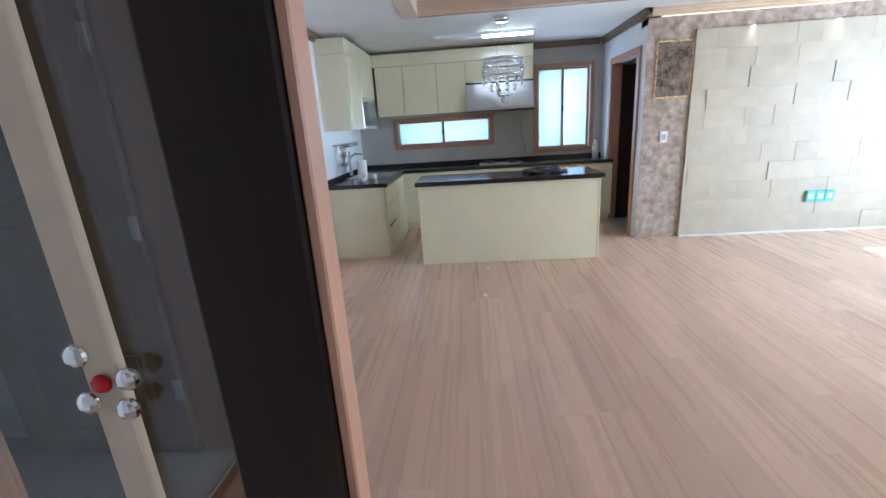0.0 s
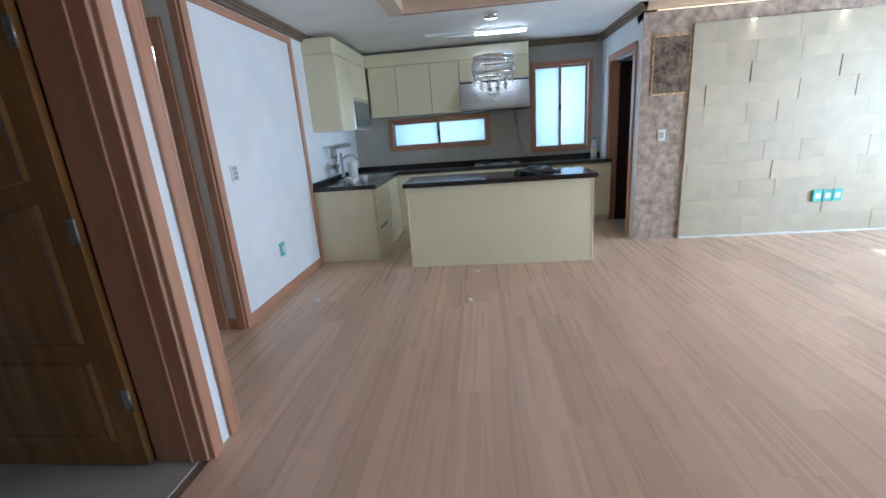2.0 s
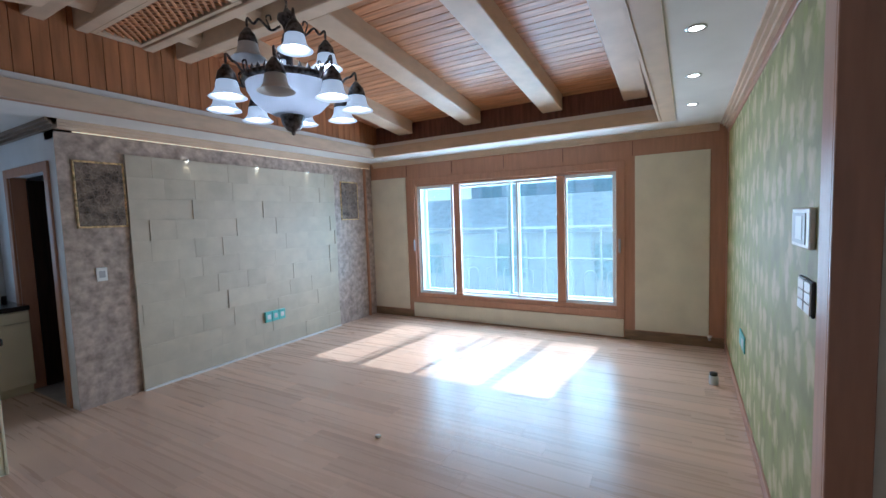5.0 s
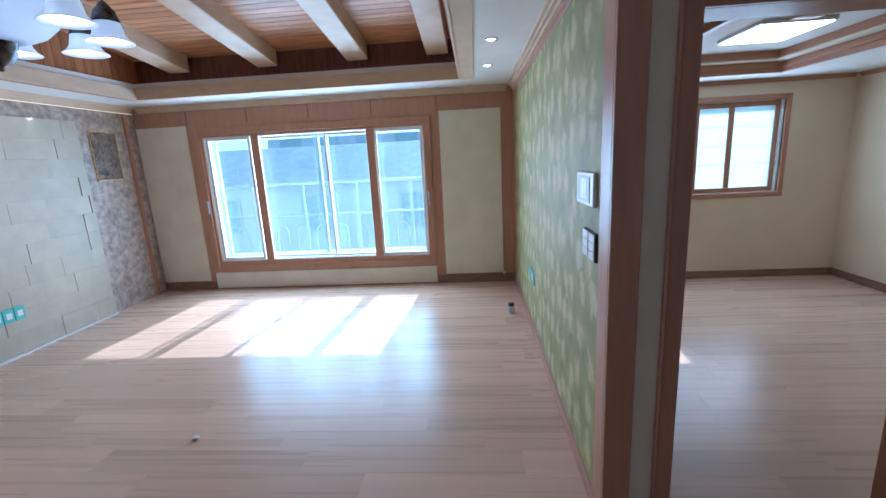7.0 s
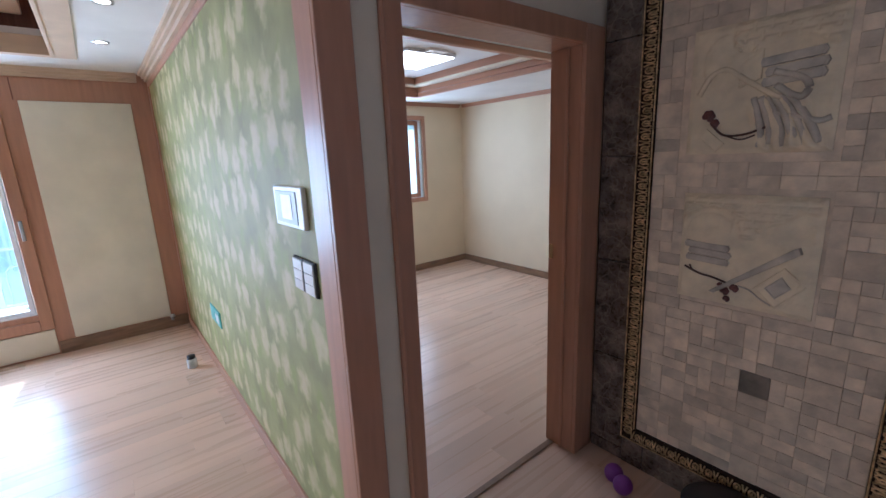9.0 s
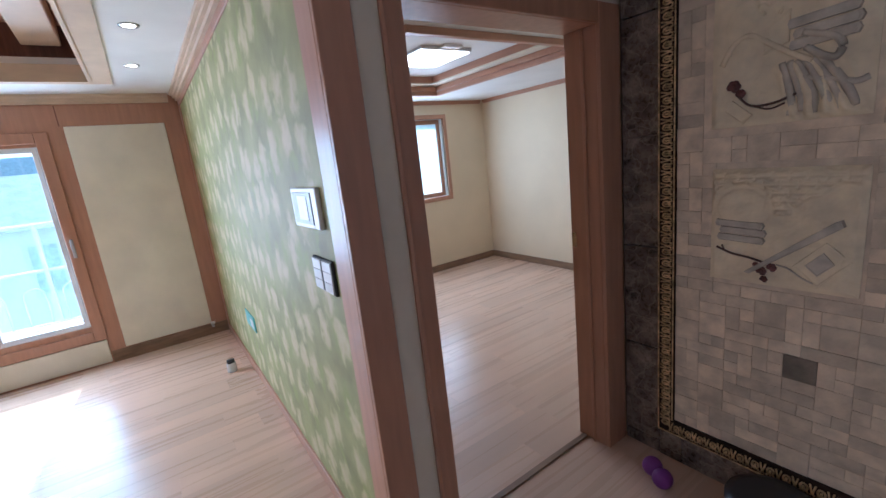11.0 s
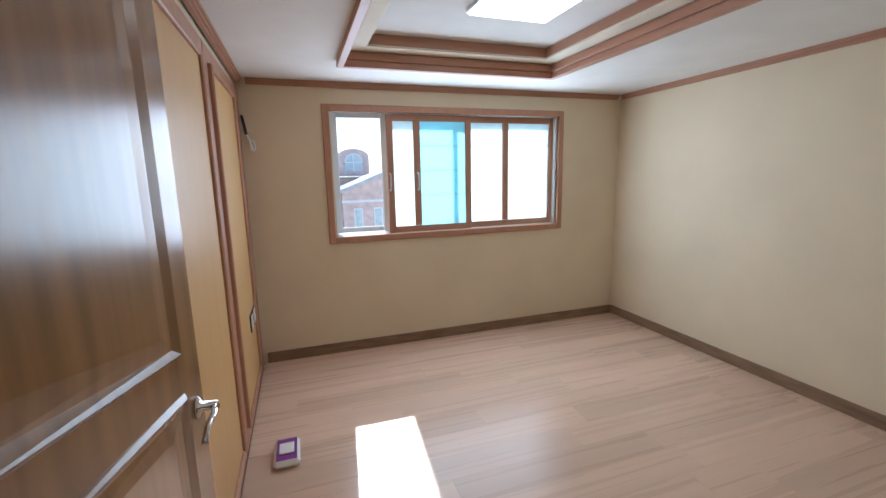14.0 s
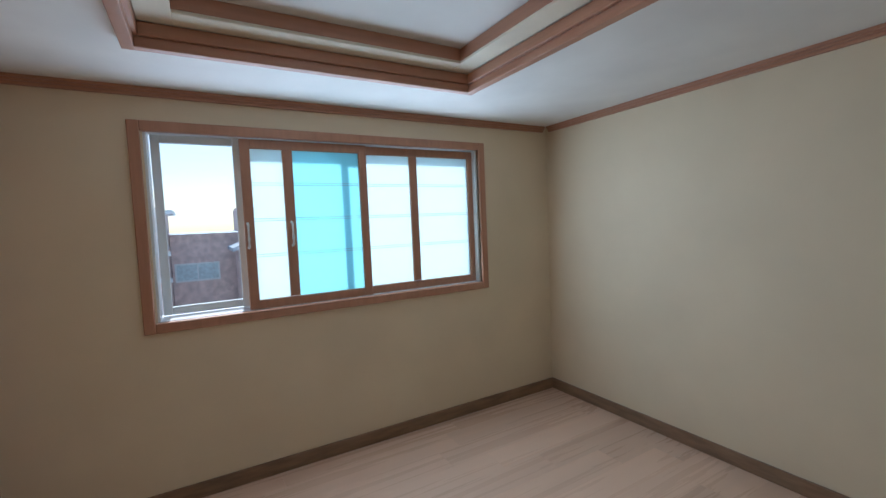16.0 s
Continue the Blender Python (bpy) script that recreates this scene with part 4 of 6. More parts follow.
bm = boxes((-1.13, 6.05, 2.242, 1.065, YK - 0.002, 2.40), (XL + 0.002, 4.735, 2.242, -1.13, YK - 0.002, 2.40), bevel=0.002)
solid("cabinet_filler", bm, "cab", "ivory gloss filler panel between wall units and ceiling", "cabinet", kind="")
hood = thing("cooker_hood", "slim brushed steel cooker hood under a wall cabinet", "cooker hood", at=(0.6, 6.1, 1.56))
part("canopy", extrude_profile(bmesh.new(), [(YK - 0.003, 1.965), (6.02, 1.965), (5.93, 1.62), (5.93, 1.585), (YK - 0.003, 1.585)], 0, 0.15, 1.06), "steel", hood)
part("trim", boxes((0.145, 5.925, 1.57, 1.065, YK - 0.003, 1.585), bevel=0.002), "black", hood)
part("control_strip", boxes((0.15, 6.012, 1.93, 1.06, 6.02, 1.955)), "black", hood)

# island
isl = thing("kitchen_island", "ivory kitchen island with a black worktop", "kitchen island", at=(0.54, 4.42, 0))
part("body", boxes((-0.36, 4.14, 0.0, 1.445, 4.68, 0.836), bevel=0.003), "cab", isl)
part("worktop", boxes((-0.40, 4.10, 0.836, 1.49, 4.735, 0.882), bevel=0.006), "granite", isl, "black polished worktop")
part("side_panel", boxes((-0.375, 4.135, 0.0, -0.36, 4.685, 0.836), bevel=0.002), "cab", isl)
part("side_panel", boxes((1.445, 4.135, 0.0, 1.46, 4.685, 0.836), bevel=0.002), "cab", isl)
# crumpled black cloth bag on the island
bm = bmesh.new()
bmesh.ops.create_icosphere(bm, subdivisions=4, radius=1.0)
for v in bm.verts:
    n = noise.noise(v.co * 2.3) * 0.35 + noise.noise(v.co * 6.0) * 0.12
    v.co = Vector((0.95 + v.co.x * 0.22 * (1 + n), 4.42 + v.co.y * 0.15 * (1 + n), 0.8835 + max(0, v.co.z * (1 + n)) * 0.06))
for f in bm.faces:
    f.smooth = True
solid("bag", bm, "black", "crumpled black cloth bag lying on the island", "bag", kind="")

# gas hob
hob = thing("gas_hob", "steel gas hob with black pan supports", "hob", at=(0.6, 6.0, TOP))
part("plate", boxes((0.3, 5.85, TOP, 0.92, 6.2, TOP + 0.008), bevel=0.003), "steel", hob)
for x in (0.45, 0.77):
    part("burner", lathe(bmesh.new(), [(0, 0.03), (0.045, 0.03), (0.05, 0.02), (0.05, 0.008), (0, 0.008)], (x, 6.05, TOP), 18), "black", hob)
    bm = bmesh.new()
    for k in range(4):
        a = k * math.pi / 2 + 0.4
        tube(bm, [(x + 0.03 * math.cos(a), 6.05 + 0.03 * math.sin(a), TOP + 0.04), (x + 0.11 * math.cos(a), 6.05 + 0.11 * math.sin(a), TOP + 0.04), (x + 0.115 * math.cos(a), 6.05 + 0.115 * math.sin(a), TOP + 0.008)], 0.005, 6)
    part("pan_support", bm, "black", hob)
for x in (0.55, 0.61, 0.67):
    part("knob", lathe(bmesh.new(), [(0, 0.025), (0.014, 0.025), (0.017, 0.008), (0, 0.008)], (x, 5.885, TOP), 14), "steel", hob)

# sink, tap and things round it
sink = thing("sink", "stainless steel sink set in the black worktop", "sink", at=(-1.1, 5.3, TOP))
part("rim", boxes(*[(-1.36, 5.0, TOP, -1.34, 5.62, TOP + 0.006), (-0.86, 5.0, TOP, -0.84, 5.62, TOP + 0.006), (-1.34, 5.0, TOP, -0.86, 5.02, TOP + 0.006), (-1.34, 5.60, TOP, -0.86, 5.62, TOP + 0.006)], bevel=0.002), "steel", sink)
part("basin", boxes((-1.34, 5.02, TOP, -0.86, 5.60, TOP + 0.0015)), "steel", sink)
tap = thing("tap", "chrome kitchen tap with a curved spout", "tap", at=(-1.38, 5.4, TOP))
part("spout", tube(bmesh.new(), [(-1.39, 5.35, TOP), (-1.39, 5.35, TOP + 0.2), (-1.37, 5.35, TOP + 0.26), (-1.31, 5.35, TOP + 0.29), (-1.22, 5.35, TOP + 0.28), (-1.18, 5.35, TOP + 0.23)], 0.013), "chrome", tap)
part("lever", tube(bmesh.new(), [(-1.39, 5.35, TOP + 0.2), (-1.39, 5.30, TOP + 0.25)], 0.008), "chrome", tap)
part("base", lathe(bmesh.new(), [(0, 0), (0.026, 0), (0.022, 0.03), (0.014, 0.04), (0, 0.04)], (-1.39, 5.35, TOP), 16), "chrome", tap)
roll = thing("paper_towel", "white paper towel roll standing on the worktop", "paper towel", at=(-1.12, 4.95, TOP))
part("roll", lathe(bmesh.new(), [(0.018, 0), (0.055, 0), (0.057, 0.005), (0.057, 0.225), (0.055, 0.23), (0.018, 0.23)], (-1.13, 4.93, TOP), 22), "paper", roll)
part("core", lathe(bmesh.new(), [(0, 0.0), (0.017, 0.0), (0.017, 0.228), (0, 0.228)], (-1.13, 4.93, TOP), 14), "base", roll)
for x, y, h in ((-0.97, 4.83, 0.07), (-1.12, 4.70, 0.075), (-1.06, 4.66, 0.06)):
    solid("cup", lathe(bmesh.new(), [(0, 0), (0.026, 0), (0.034, h), (0.031, h), (0.024, 0.004), (0, 0.004)], (x, y, TOP), 18), "paper", "small white paper cup on the worktop", "cup", kind="", group="cups by the sink")
# steel utensil rail with hanging things
rail = thing("utensil_rail", "steel utensil rail with hanging ladles on the tiled wall", "utensil rail", at=(XL, 5.3, 1.25))
part("bar", tube(bmesh.new(), [(XL + 0.05, 4.88, 1.27), (XL + 0.05, 5.75, 1.27)], 0.008), "steel", rail)
for y in (4.95, 5.3, 5.68):
    part("bracket", tube(bmesh.new(), [(XL + 0.003, y, 1.27), (XL + 0.05, y, 1.27)], 0.006), "steel", rail)
part("basket", boxes((XL + 0.02, 5.3, 1.235, XL + 0.12, 5.7, 1.245), (XL + 0.115, 5.3, 1.245, XL + 0.12, 5.7, 1.29), bevel=0.002), "steel", rail)
part("cutlery_can", lathe(bmesh.new(), [(0, 0), (0.04, 0), (0.04, 0.13), (0.037, 0.13), (0.037, 0.006), (0, 0.006)], (XL + 0.1, 5.02, 1.13), 16), "steel", rail, "shiny steel cutlery can")
for y in (5.12, 5.2):
    bm = tube(bmesh.new(), [(XL + 0.06, y, 1.265), (XL + 0.06, y, 1.06)], 0.005, 6)
    lathe(bm, [(0, -0.05), (0.03, -0.04), (0.04, 0.0)], (XL + 0.065, y, 1.05), 12)
    part("ladle", bm, "steel", rail)
bm = bmesh.new()
bmesh.ops.create_grid(bm, x_segments=8, y_segments=12, size=1.0)
for v in bm.verts:
    u0, w0 = v.co.x, v.co.y
    v.co = Vector((XL + 0.09 + 0.012 * math.sin(5 * u0), 5.32 + u0 * (0.07 - 0.035 * w0), 1.03 + w0 * 0.15))
bmesh.ops.solidify(bm, geom=bm.faces[:], thickness=0.006)
part("dish_cloth", bm, "grey_plastic", rail, "grey cloth hanging from the rail")
solid("wall_note", boxes((XL, 4.62, 1.30, XL + 0.004, 4.71, 1.40), bevel=0.001), "paper", "small white card stuck to the wall", "card", kind="")
bm = tube(bmesh.new(), [(0.93, YK - 0.02, 1.52), (0.93, YK - 0.03, 1.4), (0.95, YK - 0.03, 1.2), (0.99, YK - 0.03, 1.05), (1.02, YK - 0.035, 0.95), (1.02, YK - 0.04, 0.906)], 0.010)
solid("gas_hose", bm, "grey_plastic", "grey gas hose running down the back wall", "hose", kind="")
solid("gas_valve", boxes((0.90, YK - 0.045, 1.50, 0.96, YK, 1.56), bevel=0.006), "grey_plastic", "grey gas valve box on the back wall", "gas valve", kind="")
bt = thing("bottle", "clear bottle with a pale label on the worktop", "bottle", at=(1.95, 6.2, TOP))
part("body", lathe(bmesh.new(), [(0, 0), (0.04, 0), (0.042, 0.01), (0.042, 0.16), (0.03, 0.2), (0.015, 0.225), (0.015, 0.25), (0, 0.25)], (1.955, 6.17, TOP), 18), "bottle", bt)
part("cap", lathe(bmesh.new(), [(0, 0), (0.017, 0), (0.017, 0.025), (0, 0.025)], (1.955, 6.17, TOP + 0.245), 14), "green", bt)
part("label", lathe(bmesh.new(), [(0.0428, 0.05), (0.0428, 0.12)], (1.955, 6.17, TOP), 18), "cab", bt)


def wall_window(name, label, x0, x1, z0, z1, split, pane):
    """A two-sash window in the back wall of the kitchen."""
    ob = thing(name, label, "window", at=((x0 + x1) / 2, YK, z0), kind="structure")

    def bars(a0, a1, b0, b1, y0, y1, w):
        return [(a0, y0, b0, a0 + w, y1, b1), (a1 - w, y0, b0, a1, y1, b1), (a0 + w, y0, b0, a1 - w, y1, b0 + w), (a0 + w, y0, b1 - w, a1 - w, y1, b1)]
    part("frame", boxes(*bars(x0, x1, z0, z1, YK - 0.022, YK + 0.02, 0.055), bevel=0.004), "trim", ob)
    for a, b, y in ((x0 + 0.045, split + 0.02, YK + 0.03), (split - 0.02, x1 - 0.045, YK + 0.07)):
        s = part("sash", boxes(*bars(a, b, z0 + 0.045, z1 - 0.045, y, y + 0.035, 0.035), bevel=0.003), "trim", ob)
        p = part("pane", boxes((a + 0.03, y + 0.012, z0 + 0.075, b - 0.03, y + 0.018, z1 - 0.075)), pane, s)
        p.visible_shadow = False
    part("handle", boxes((split - 0.012, YK + 0.012, (z0 + z1) / 2 - 0.04, split + 0.012, YK + 0.03, (z0 + z1) / 2 + 0.04), bevel=0.004), "black", ob)
    return ob


wall_window("window_3", "low wide kitchen window with frosted panes in reddish wood", -0.95, 0.535, 1.105, 1.56, -0.22, "frost_kitchen")
wall_window("window_4", "tall kitchen window with frosted panes in reddish wood", 1.115, 1.965, 0.955, 2.165, 1.53, "frost_kitchen")

# pendant with crystal drops above the island
pend = thing("pendant_lamp", "chrome pendant lamp hung with clear crystal drops", "pendant lamp", at=(0.55, 4.62, CEIL))
part("canopy", lathe(bmesh.new(), [(0, 0), (0.075, 0), (0.075, -0.035), (0.06, -0.05), (0, -0.05)], (0.55, 4.62, CEIL), 24), "chrome", pend)
for k in range(3):
    a = k * 2.1
    part("wire", tube(bmesh.new(), [(0.55 + 0.02 * math.cos(a), 4.62 + 0.02 * math.sin(a), CEIL - 0.05), (0.55 + 0.13 * math.cos(a), 4.62 + 0.13 * math.sin(a), 2.055)], 0.0012, 5), "chrome", pend)
part("top_plate", lathe(bmesh.new(), [(0, 0.03), (0.17, 0.03), (0.205, 0.02), (0.21, 0.0), (0.2, 0.0), (0.16, 0.012), (0, 0.012)], (0.55, 4.62, 2.03), 32), "chrome", pend)
for z, r in ((2.0, 0.205), (1.885, 0.215)):
    part("ring", lathe(bmesh.new(), [(r, -0.008), (r + 0.008, 0), (r, 0.008), (r - 0.008, 0), (r, -0.008)], (0.55, 4.62, z), 36), "chrome", pend)
bm = bmesh.new()
for row in range(4):
    for k in range(34):
        a = 2 * math.pi * (k + 0.5 * (row % 2)) / 34
        bmesh.ops.create_icosphere(bm, subdivisions=1, radius=0.0135, matrix=Matrix.Translation((0.55 + 0.207 * math.cos(a), 4.62 + 0.207 * math.sin(a), 1.90 + row * 0.026)))
part("crystal_drape", bm, "crystal", pend, "net of clear crystal beads")
drop_profile = [(0, 0.0), (0.012, 0.014), (0.017, 0.034), (0.012, 0.056), (0.004, 0.07), (0.007, 0.078), (0.004, 0.09), (0, 0.092)]
for r, n, z, s in ((0.20, 12, 1.785, 1.0), (0.13, 8, 1.73, 1.05), (0.06, 4, 1.68, 1.1), (0.0, 1, 1.61, 1.25)):
    for k in range(n):
        a = 2 * math.pi * (k + 0.3) / n
        x, y = 0.55 + r * math.cos(a), 4.62 + r * math.sin(a)
        bm = lathe(bmesh.new(), [(q * s, h * s) for q, h in drop_profile], (x, y, z), 6)
        tube(bm, [(x, y, z + 0.09 * s), (x, y, 2.035)], 0.001, 4)
        for f in bm.faces:
            f.smooth = False
        part("crystal_drop", bm, "crystal", pend)

# fluorescent batten
bat = thing("ceiling_light", "slim white fluorescent batten with one lit tube", "ceiling light", at=(0.39, 5.35, CEIL))
part("housing", boxes((-0.2, 5.31, CEIL - 0.035, 0.98, 5.39, CEIL), bevel=0.006), "white_plastic", bat)
part("tube", tube(bmesh.new(), [(0.38, 5.33, CEIL - 0.05), (0.96, 5.33, CEIL - 0.05)], 0.013), "tube", bat, "lit white tube")
part("tube", tube(bmesh.new(), [(-0.18, 5.33, CEIL - 0.05), (0.37, 5.33, CEIL - 0.05)], 0.013), "white_plastic", bat, "unlit white tube")

# ---- television wall ----
tv = solid("wall_tv_field", boxes((2.57, YTV - 0.012, 0.02, 5.205, YTV, 2.215)), "travertine", "raised field of cream stone tiles of uneven depth", "wall")
rows = 11
rh = (2.215 - 0.02) / rows
rnd = random.Random(5)
for r in range(rows):
    x = 2.57 - rnd.choice((0.0, 0.10, 0.20, 0.28))
    while x < 5.20:
        w = rnd.choice((0.24, 0.30, 0.36, 0.42, 0.5))
        a, b = max(x, 2.57), min(x + w, 5.205)
        if b - a > 0.03:
            d = rnd.choice((0.013, 0.014, 0.015, 0.0165, 0.019, 0.022))
            part("tile", boxes((a + 0.0002, YTV - 0.012 - d, 0.02 + r * rh + 0.0002, b - 0.0002, YTV - 0.012, 0.02 + (r + 1) * rh - 0.0002), bevel=0.0006), "travertine", tv)
        x += w
solid("trim_tv_base", boxes((2.57, YTV - 0.05, 0, 5.205, YTV - 0.012, 0.018), bevel=0.002), "white_plastic", "thin white strip under the stone tiles", "trim")
for x0 in (2.20, 5.37):
    ob = thing("marble_plaque", "dark brown marble plaque in a thin beaded gold frame", "plaque", "plaques on the television wall", (x0 + 0.16, YTV, 1.56))
    part("slab", boxes((x0, YTV - 0.018, 1.575, x0 + 0.345, YTV, 2.115), bevel=0.003), "marble", ob)
    bm = bmesh.new()
    for a, b, c, d in ((x0 - 0.018, 1.557, x0, 2.133), (x0 + 0.345, 1.557, x0 + 0.363, 2.133), (x0, 1.557, x0 + 0.345, 1.575), (x0, 2.115, x0 + 0.345, 2.133)):
        box(bm, a, YTV - 0.014, b, c, YTV, d, 0.003)
    part("frame", bm, "gold", ob)
    for xx in (x0 - 0.009, x0 + 0.354):
        bm = lathe(bmesh.new(), [(0.003 + 0.003 * abs(math.sin(k * 1.2)), k * 0.009) for k in range(64)], (xx, YTV - 0.014, 1.558), 8)
        part("beading", bm, "gold", ob)
for x, w in ((2.084, 0.136), (5.89, 0.03)):
    solid("trim_tv_edge", boxes((x, YTV - (0.004 if x < 3 else 0.03), 0, x + w, YTV, 2.355), bevel=0.001), "marble_light" if x < 3 else "trim", "edge strip of the television wall", "trim")
for x in (3.12, 3.94, 4.72):
    ob = thing("spotlight", "tiny recessed wall-washer spotlight", "spotlight", "spotlights over the stone tiles", (x, YTV - 0.03, 2.21))
    part("rim", lathe(bmesh.new(), [(0.02, 0), (0.026, 0), (0.026, 0.012), (0.02, 0.012), (0.02, 0)], (x, YTV - 0.03, 2.206), 16), "chrome", ob)
    part("lamp", lathe(bmesh.new(), [(0, 0.004), (0.02, 0.004)], (x, YTV - 0.03, 2.206), 16), "down", ob)
    spot = new("spot", bpy.data.lights.new("spot", "SPOT"))
    spot.data.energy, spot.data.color, spot.data.spot_size, spot.data.spot_blend, spot.data.shadow_soft_size = 0.3, (1, 0.85, 0.6), radians(100), 0.8, 0.01
    spot.matrix_world = look((x, YTV - 0.06, 2.195), (x, YTV - 0.02, 1.4))


def plate(name, label, category, boxes_list, keys, material="white_plastic", key_material="white_plastic", group=""):
    ob = thing(name, label, category, group, tuple(Vector(boxes_list[0][:3]) / 2 + Vector(boxes_list[0][3:]) / 2))
    for b in boxes_list:
        part("plate", boxes(b, bevel=0.003), material, ob)
    for b in keys:
        part("key", boxes(b, bevel=0.0015), key_material, ob)
    return ob


plate("light_switch", "white light switch on brown marble", "light switch", [(2.285, YTV - 0.012, 1.09, 2.365, YTV, 1.21)], [(2.302, YTV - 0.016, 1.12, 2.348, YTV - 0.012, 1.18)], key_material="grey_plastic")
for k in range(3):
    x = 3.915 + 0.098 * k
    plate("wall_socket", "teal wall socket plate on the stone tiles", "wall socket", [(x, YTV - 0.055, 0.345, x + 0.092, YTV - 0.012, 0.47)], [(x + 0.022, YTV - 0.058, 0.38, x + 0.07, YTV - 0.055, 0.435)], "teal", "white_plastic", "teal sockets")
plate("light_switch", "white light switch on the white wall", "light switch", [(XL, 2.99, 1.11, XL + 0.012, 3.08, 1.23)], [(XL + 0.012, 3.005, 1.12 + 0.035 * k, XL + 0.016, 3.065, 1.15 + 0.035 * k) for k in range(3)], key_material="grey_plastic")
plate("wall_socket", "teal wall socket on the white wall", "wall socket", [(XL, 3.52, 0.36, XL + 0.014, 3.60, 0.48)], [(XL + 0.014, 3.54, 0.39, XL + 0.018, 3.58, 0.45)], "teal", "white_plastic")

# ---- green wall fittings ----
th = thing("thermostat", "white room thermostat with a grey screen on floral wallpaper", "thermostat", at=(2.61, 0.02, 1.37))
part("case", boxes((2.47, YG + 0.002, 1.39, 2.745, 0.025, 1.533), bevel=0.004), "white_plastic", th)
part("bezel", boxes((2.52, 0.025, 1.405, 2.72, 0.028, 1.517), bevel=0.001), "grey_plastic", th)
part("screen", boxes((2.56, 0.028, 1.42, 2.66, 0.0295, 1.505)), "white_plastic", th)
sw = plate("light_switch", "double white light switch with dark outline on floral wallpaper", "light switch", [(2.445, YG + 0.002, 1.16, 2.54, 0.018, 1.285), (2.543, YG + 0.002, 1.16, 2.638, 0.018, 1.285)],
           [(2.451 + 0.098 * a, 0.018, 1.166 + 0.038 * k, 2.534 + 0.098 * a, 0.023, 1.202 + 0.038 * k) for a in (0, 1) for k in range(3)], "black", "white_plastic")
plate("wall_socket", "teal wall socket on floral wallpaper", "wall socket", [(4.33, YG + 0.002, 0.47, 4.49, 0.016, 0.59), (4.50, YG + 0.002, 0.47, 4.64, 0.016, 0.59)], [(4.36, 0.016, 0.50, 4.46, 0.02, 0.56)], "teal", "white_plastic")
gb = thing("glass_jar", "small clear glass jar with a silver lid on the floor", "jar", at=(4.93, 0.17, 0))
part("body", lathe(bmesh.new(), [(0, 0), (0.035, 0), (0.037, 0.01), (0.037, 0.07), (0.03, 0.08), (0, 0.08)], (4.93, 0.17, 0), 18), "bottle", gb)
part("lid", lathe(bmesh.new(), [(0, 0.105), (0.03, 0.105), (0.032, 0.08), (0, 0.08)], (4.93, 0.17, 0), 18), "black", gb)
vl = thing("wall_valve", "white pipe valve low on the window wall", "valve", at=(6.07, 0.12, 0.12))
part("pipe", tube(bmesh.new(), [(6.075, 0.16, 0.10), (6.03, 0.16, 0.10), (6.02, 0.16, 0.13)], 0.014), "grey_plastic", vl)
part("knob", lathe(bmesh.new(), [(0, 0), (0.022, 0), (0.022, 0.02), (0, 0.02)], (6.02, 0.16, 0.13), 14), "white_plastic", vl)
for x, y in ((2.88, 2.28), (0.3, 3.9), (0.25, 3.2), (-1.1, 3.3)):
    bm = bmesh.new()
    bmesh.ops.create_icosphere(bm, subdivisions=2, radius=0.022)
    for v in bm.verts:
        v.co = Vector((x, y, 0.012)) + Vector((v.co.x * (1 + noise.noise(v.co * 40)), v.co.y, max(-0.011, v.co.z * 0.6)))
    solid("paper_scrap", bm, "paper", "small crumpled scrap of white paper on the floor", "paper scrap", kind="", group="paper scraps")
# downlights over the hall side
for x in (3.155, 4.024, 4.932):
    ob = thing("downlight", "recessed warm downlight with a steel rim", "downlight", "downlights along the ceiling", (x, 0.35, CEIL))
    part("rim", lathe(bmesh.new(), [(0.034, -0.004), (0.048, -0.006), (0.05, 0), (0.034, 0.0)], (x, 0.35, CEIL), 22), "steel", ob)
    part("lamp", lathe(bmesh.new(), [(0, -0.003), (0.034, -0.003)], (x, 0.35, CEIL), 18), "down", ob)
    spot = new("spot", bpy.data.lights.new("spot", "SPOT"))
    spot.data.energy, spot.data.color, spot.data.spot_size, spot.data.spot_blend, spot.data.shadow_soft_size = 3.0, (1, 0.92, 0.8), radians(120), 0.8, 0.03
    spot.matrix_world = look((x, 0.35, CEIL - 0.02), (x, 0.3505, 0))

# ---- hall stone wall ----
GX0, GX1 = 1.13, 2.09
for k, (z0, z1) in enumerate(((0.0, 0.068), (0.068, 0.569), (0.569, 1.073), (1.073, 1.577), (1.577, 2.081), (2.081, 2.42))):
    for x0, x1 in ((GX1, XD0 - 0.022), (0.95, GX0)):
        part("marble_tile", boxes((x0 + 0.002, YS - 0.036, z0 + 0.003, x1 - 0.002, YS, z1 - 0.003), bevel=0.002), "marble", stone_wall)
for x0, x1 in ((GX0, 1.6), (1.6, 1.98), (1.98, GX1)):
    part("marble_tile", boxes((x0 + 0.002, YS - 0.036, 0.0, x1 - 0.002, YS, 0.148), bevel=0.002), "marble", stone_wall)
solid("wall_entry_stone_end", boxes((0.45, YS - 0.035, 0, 0.95, YS, 2.43)), "plaster", "plain wall beside the stone feature", "wall")

gf = thing("gold_frame", "carved antique gold picture frame round the stone wall", "picture frame", at=((GX0 + GX1) / 2, YS, 0.2))
GZ0, GZ1, GW = 0.15, 2.30, 0.072
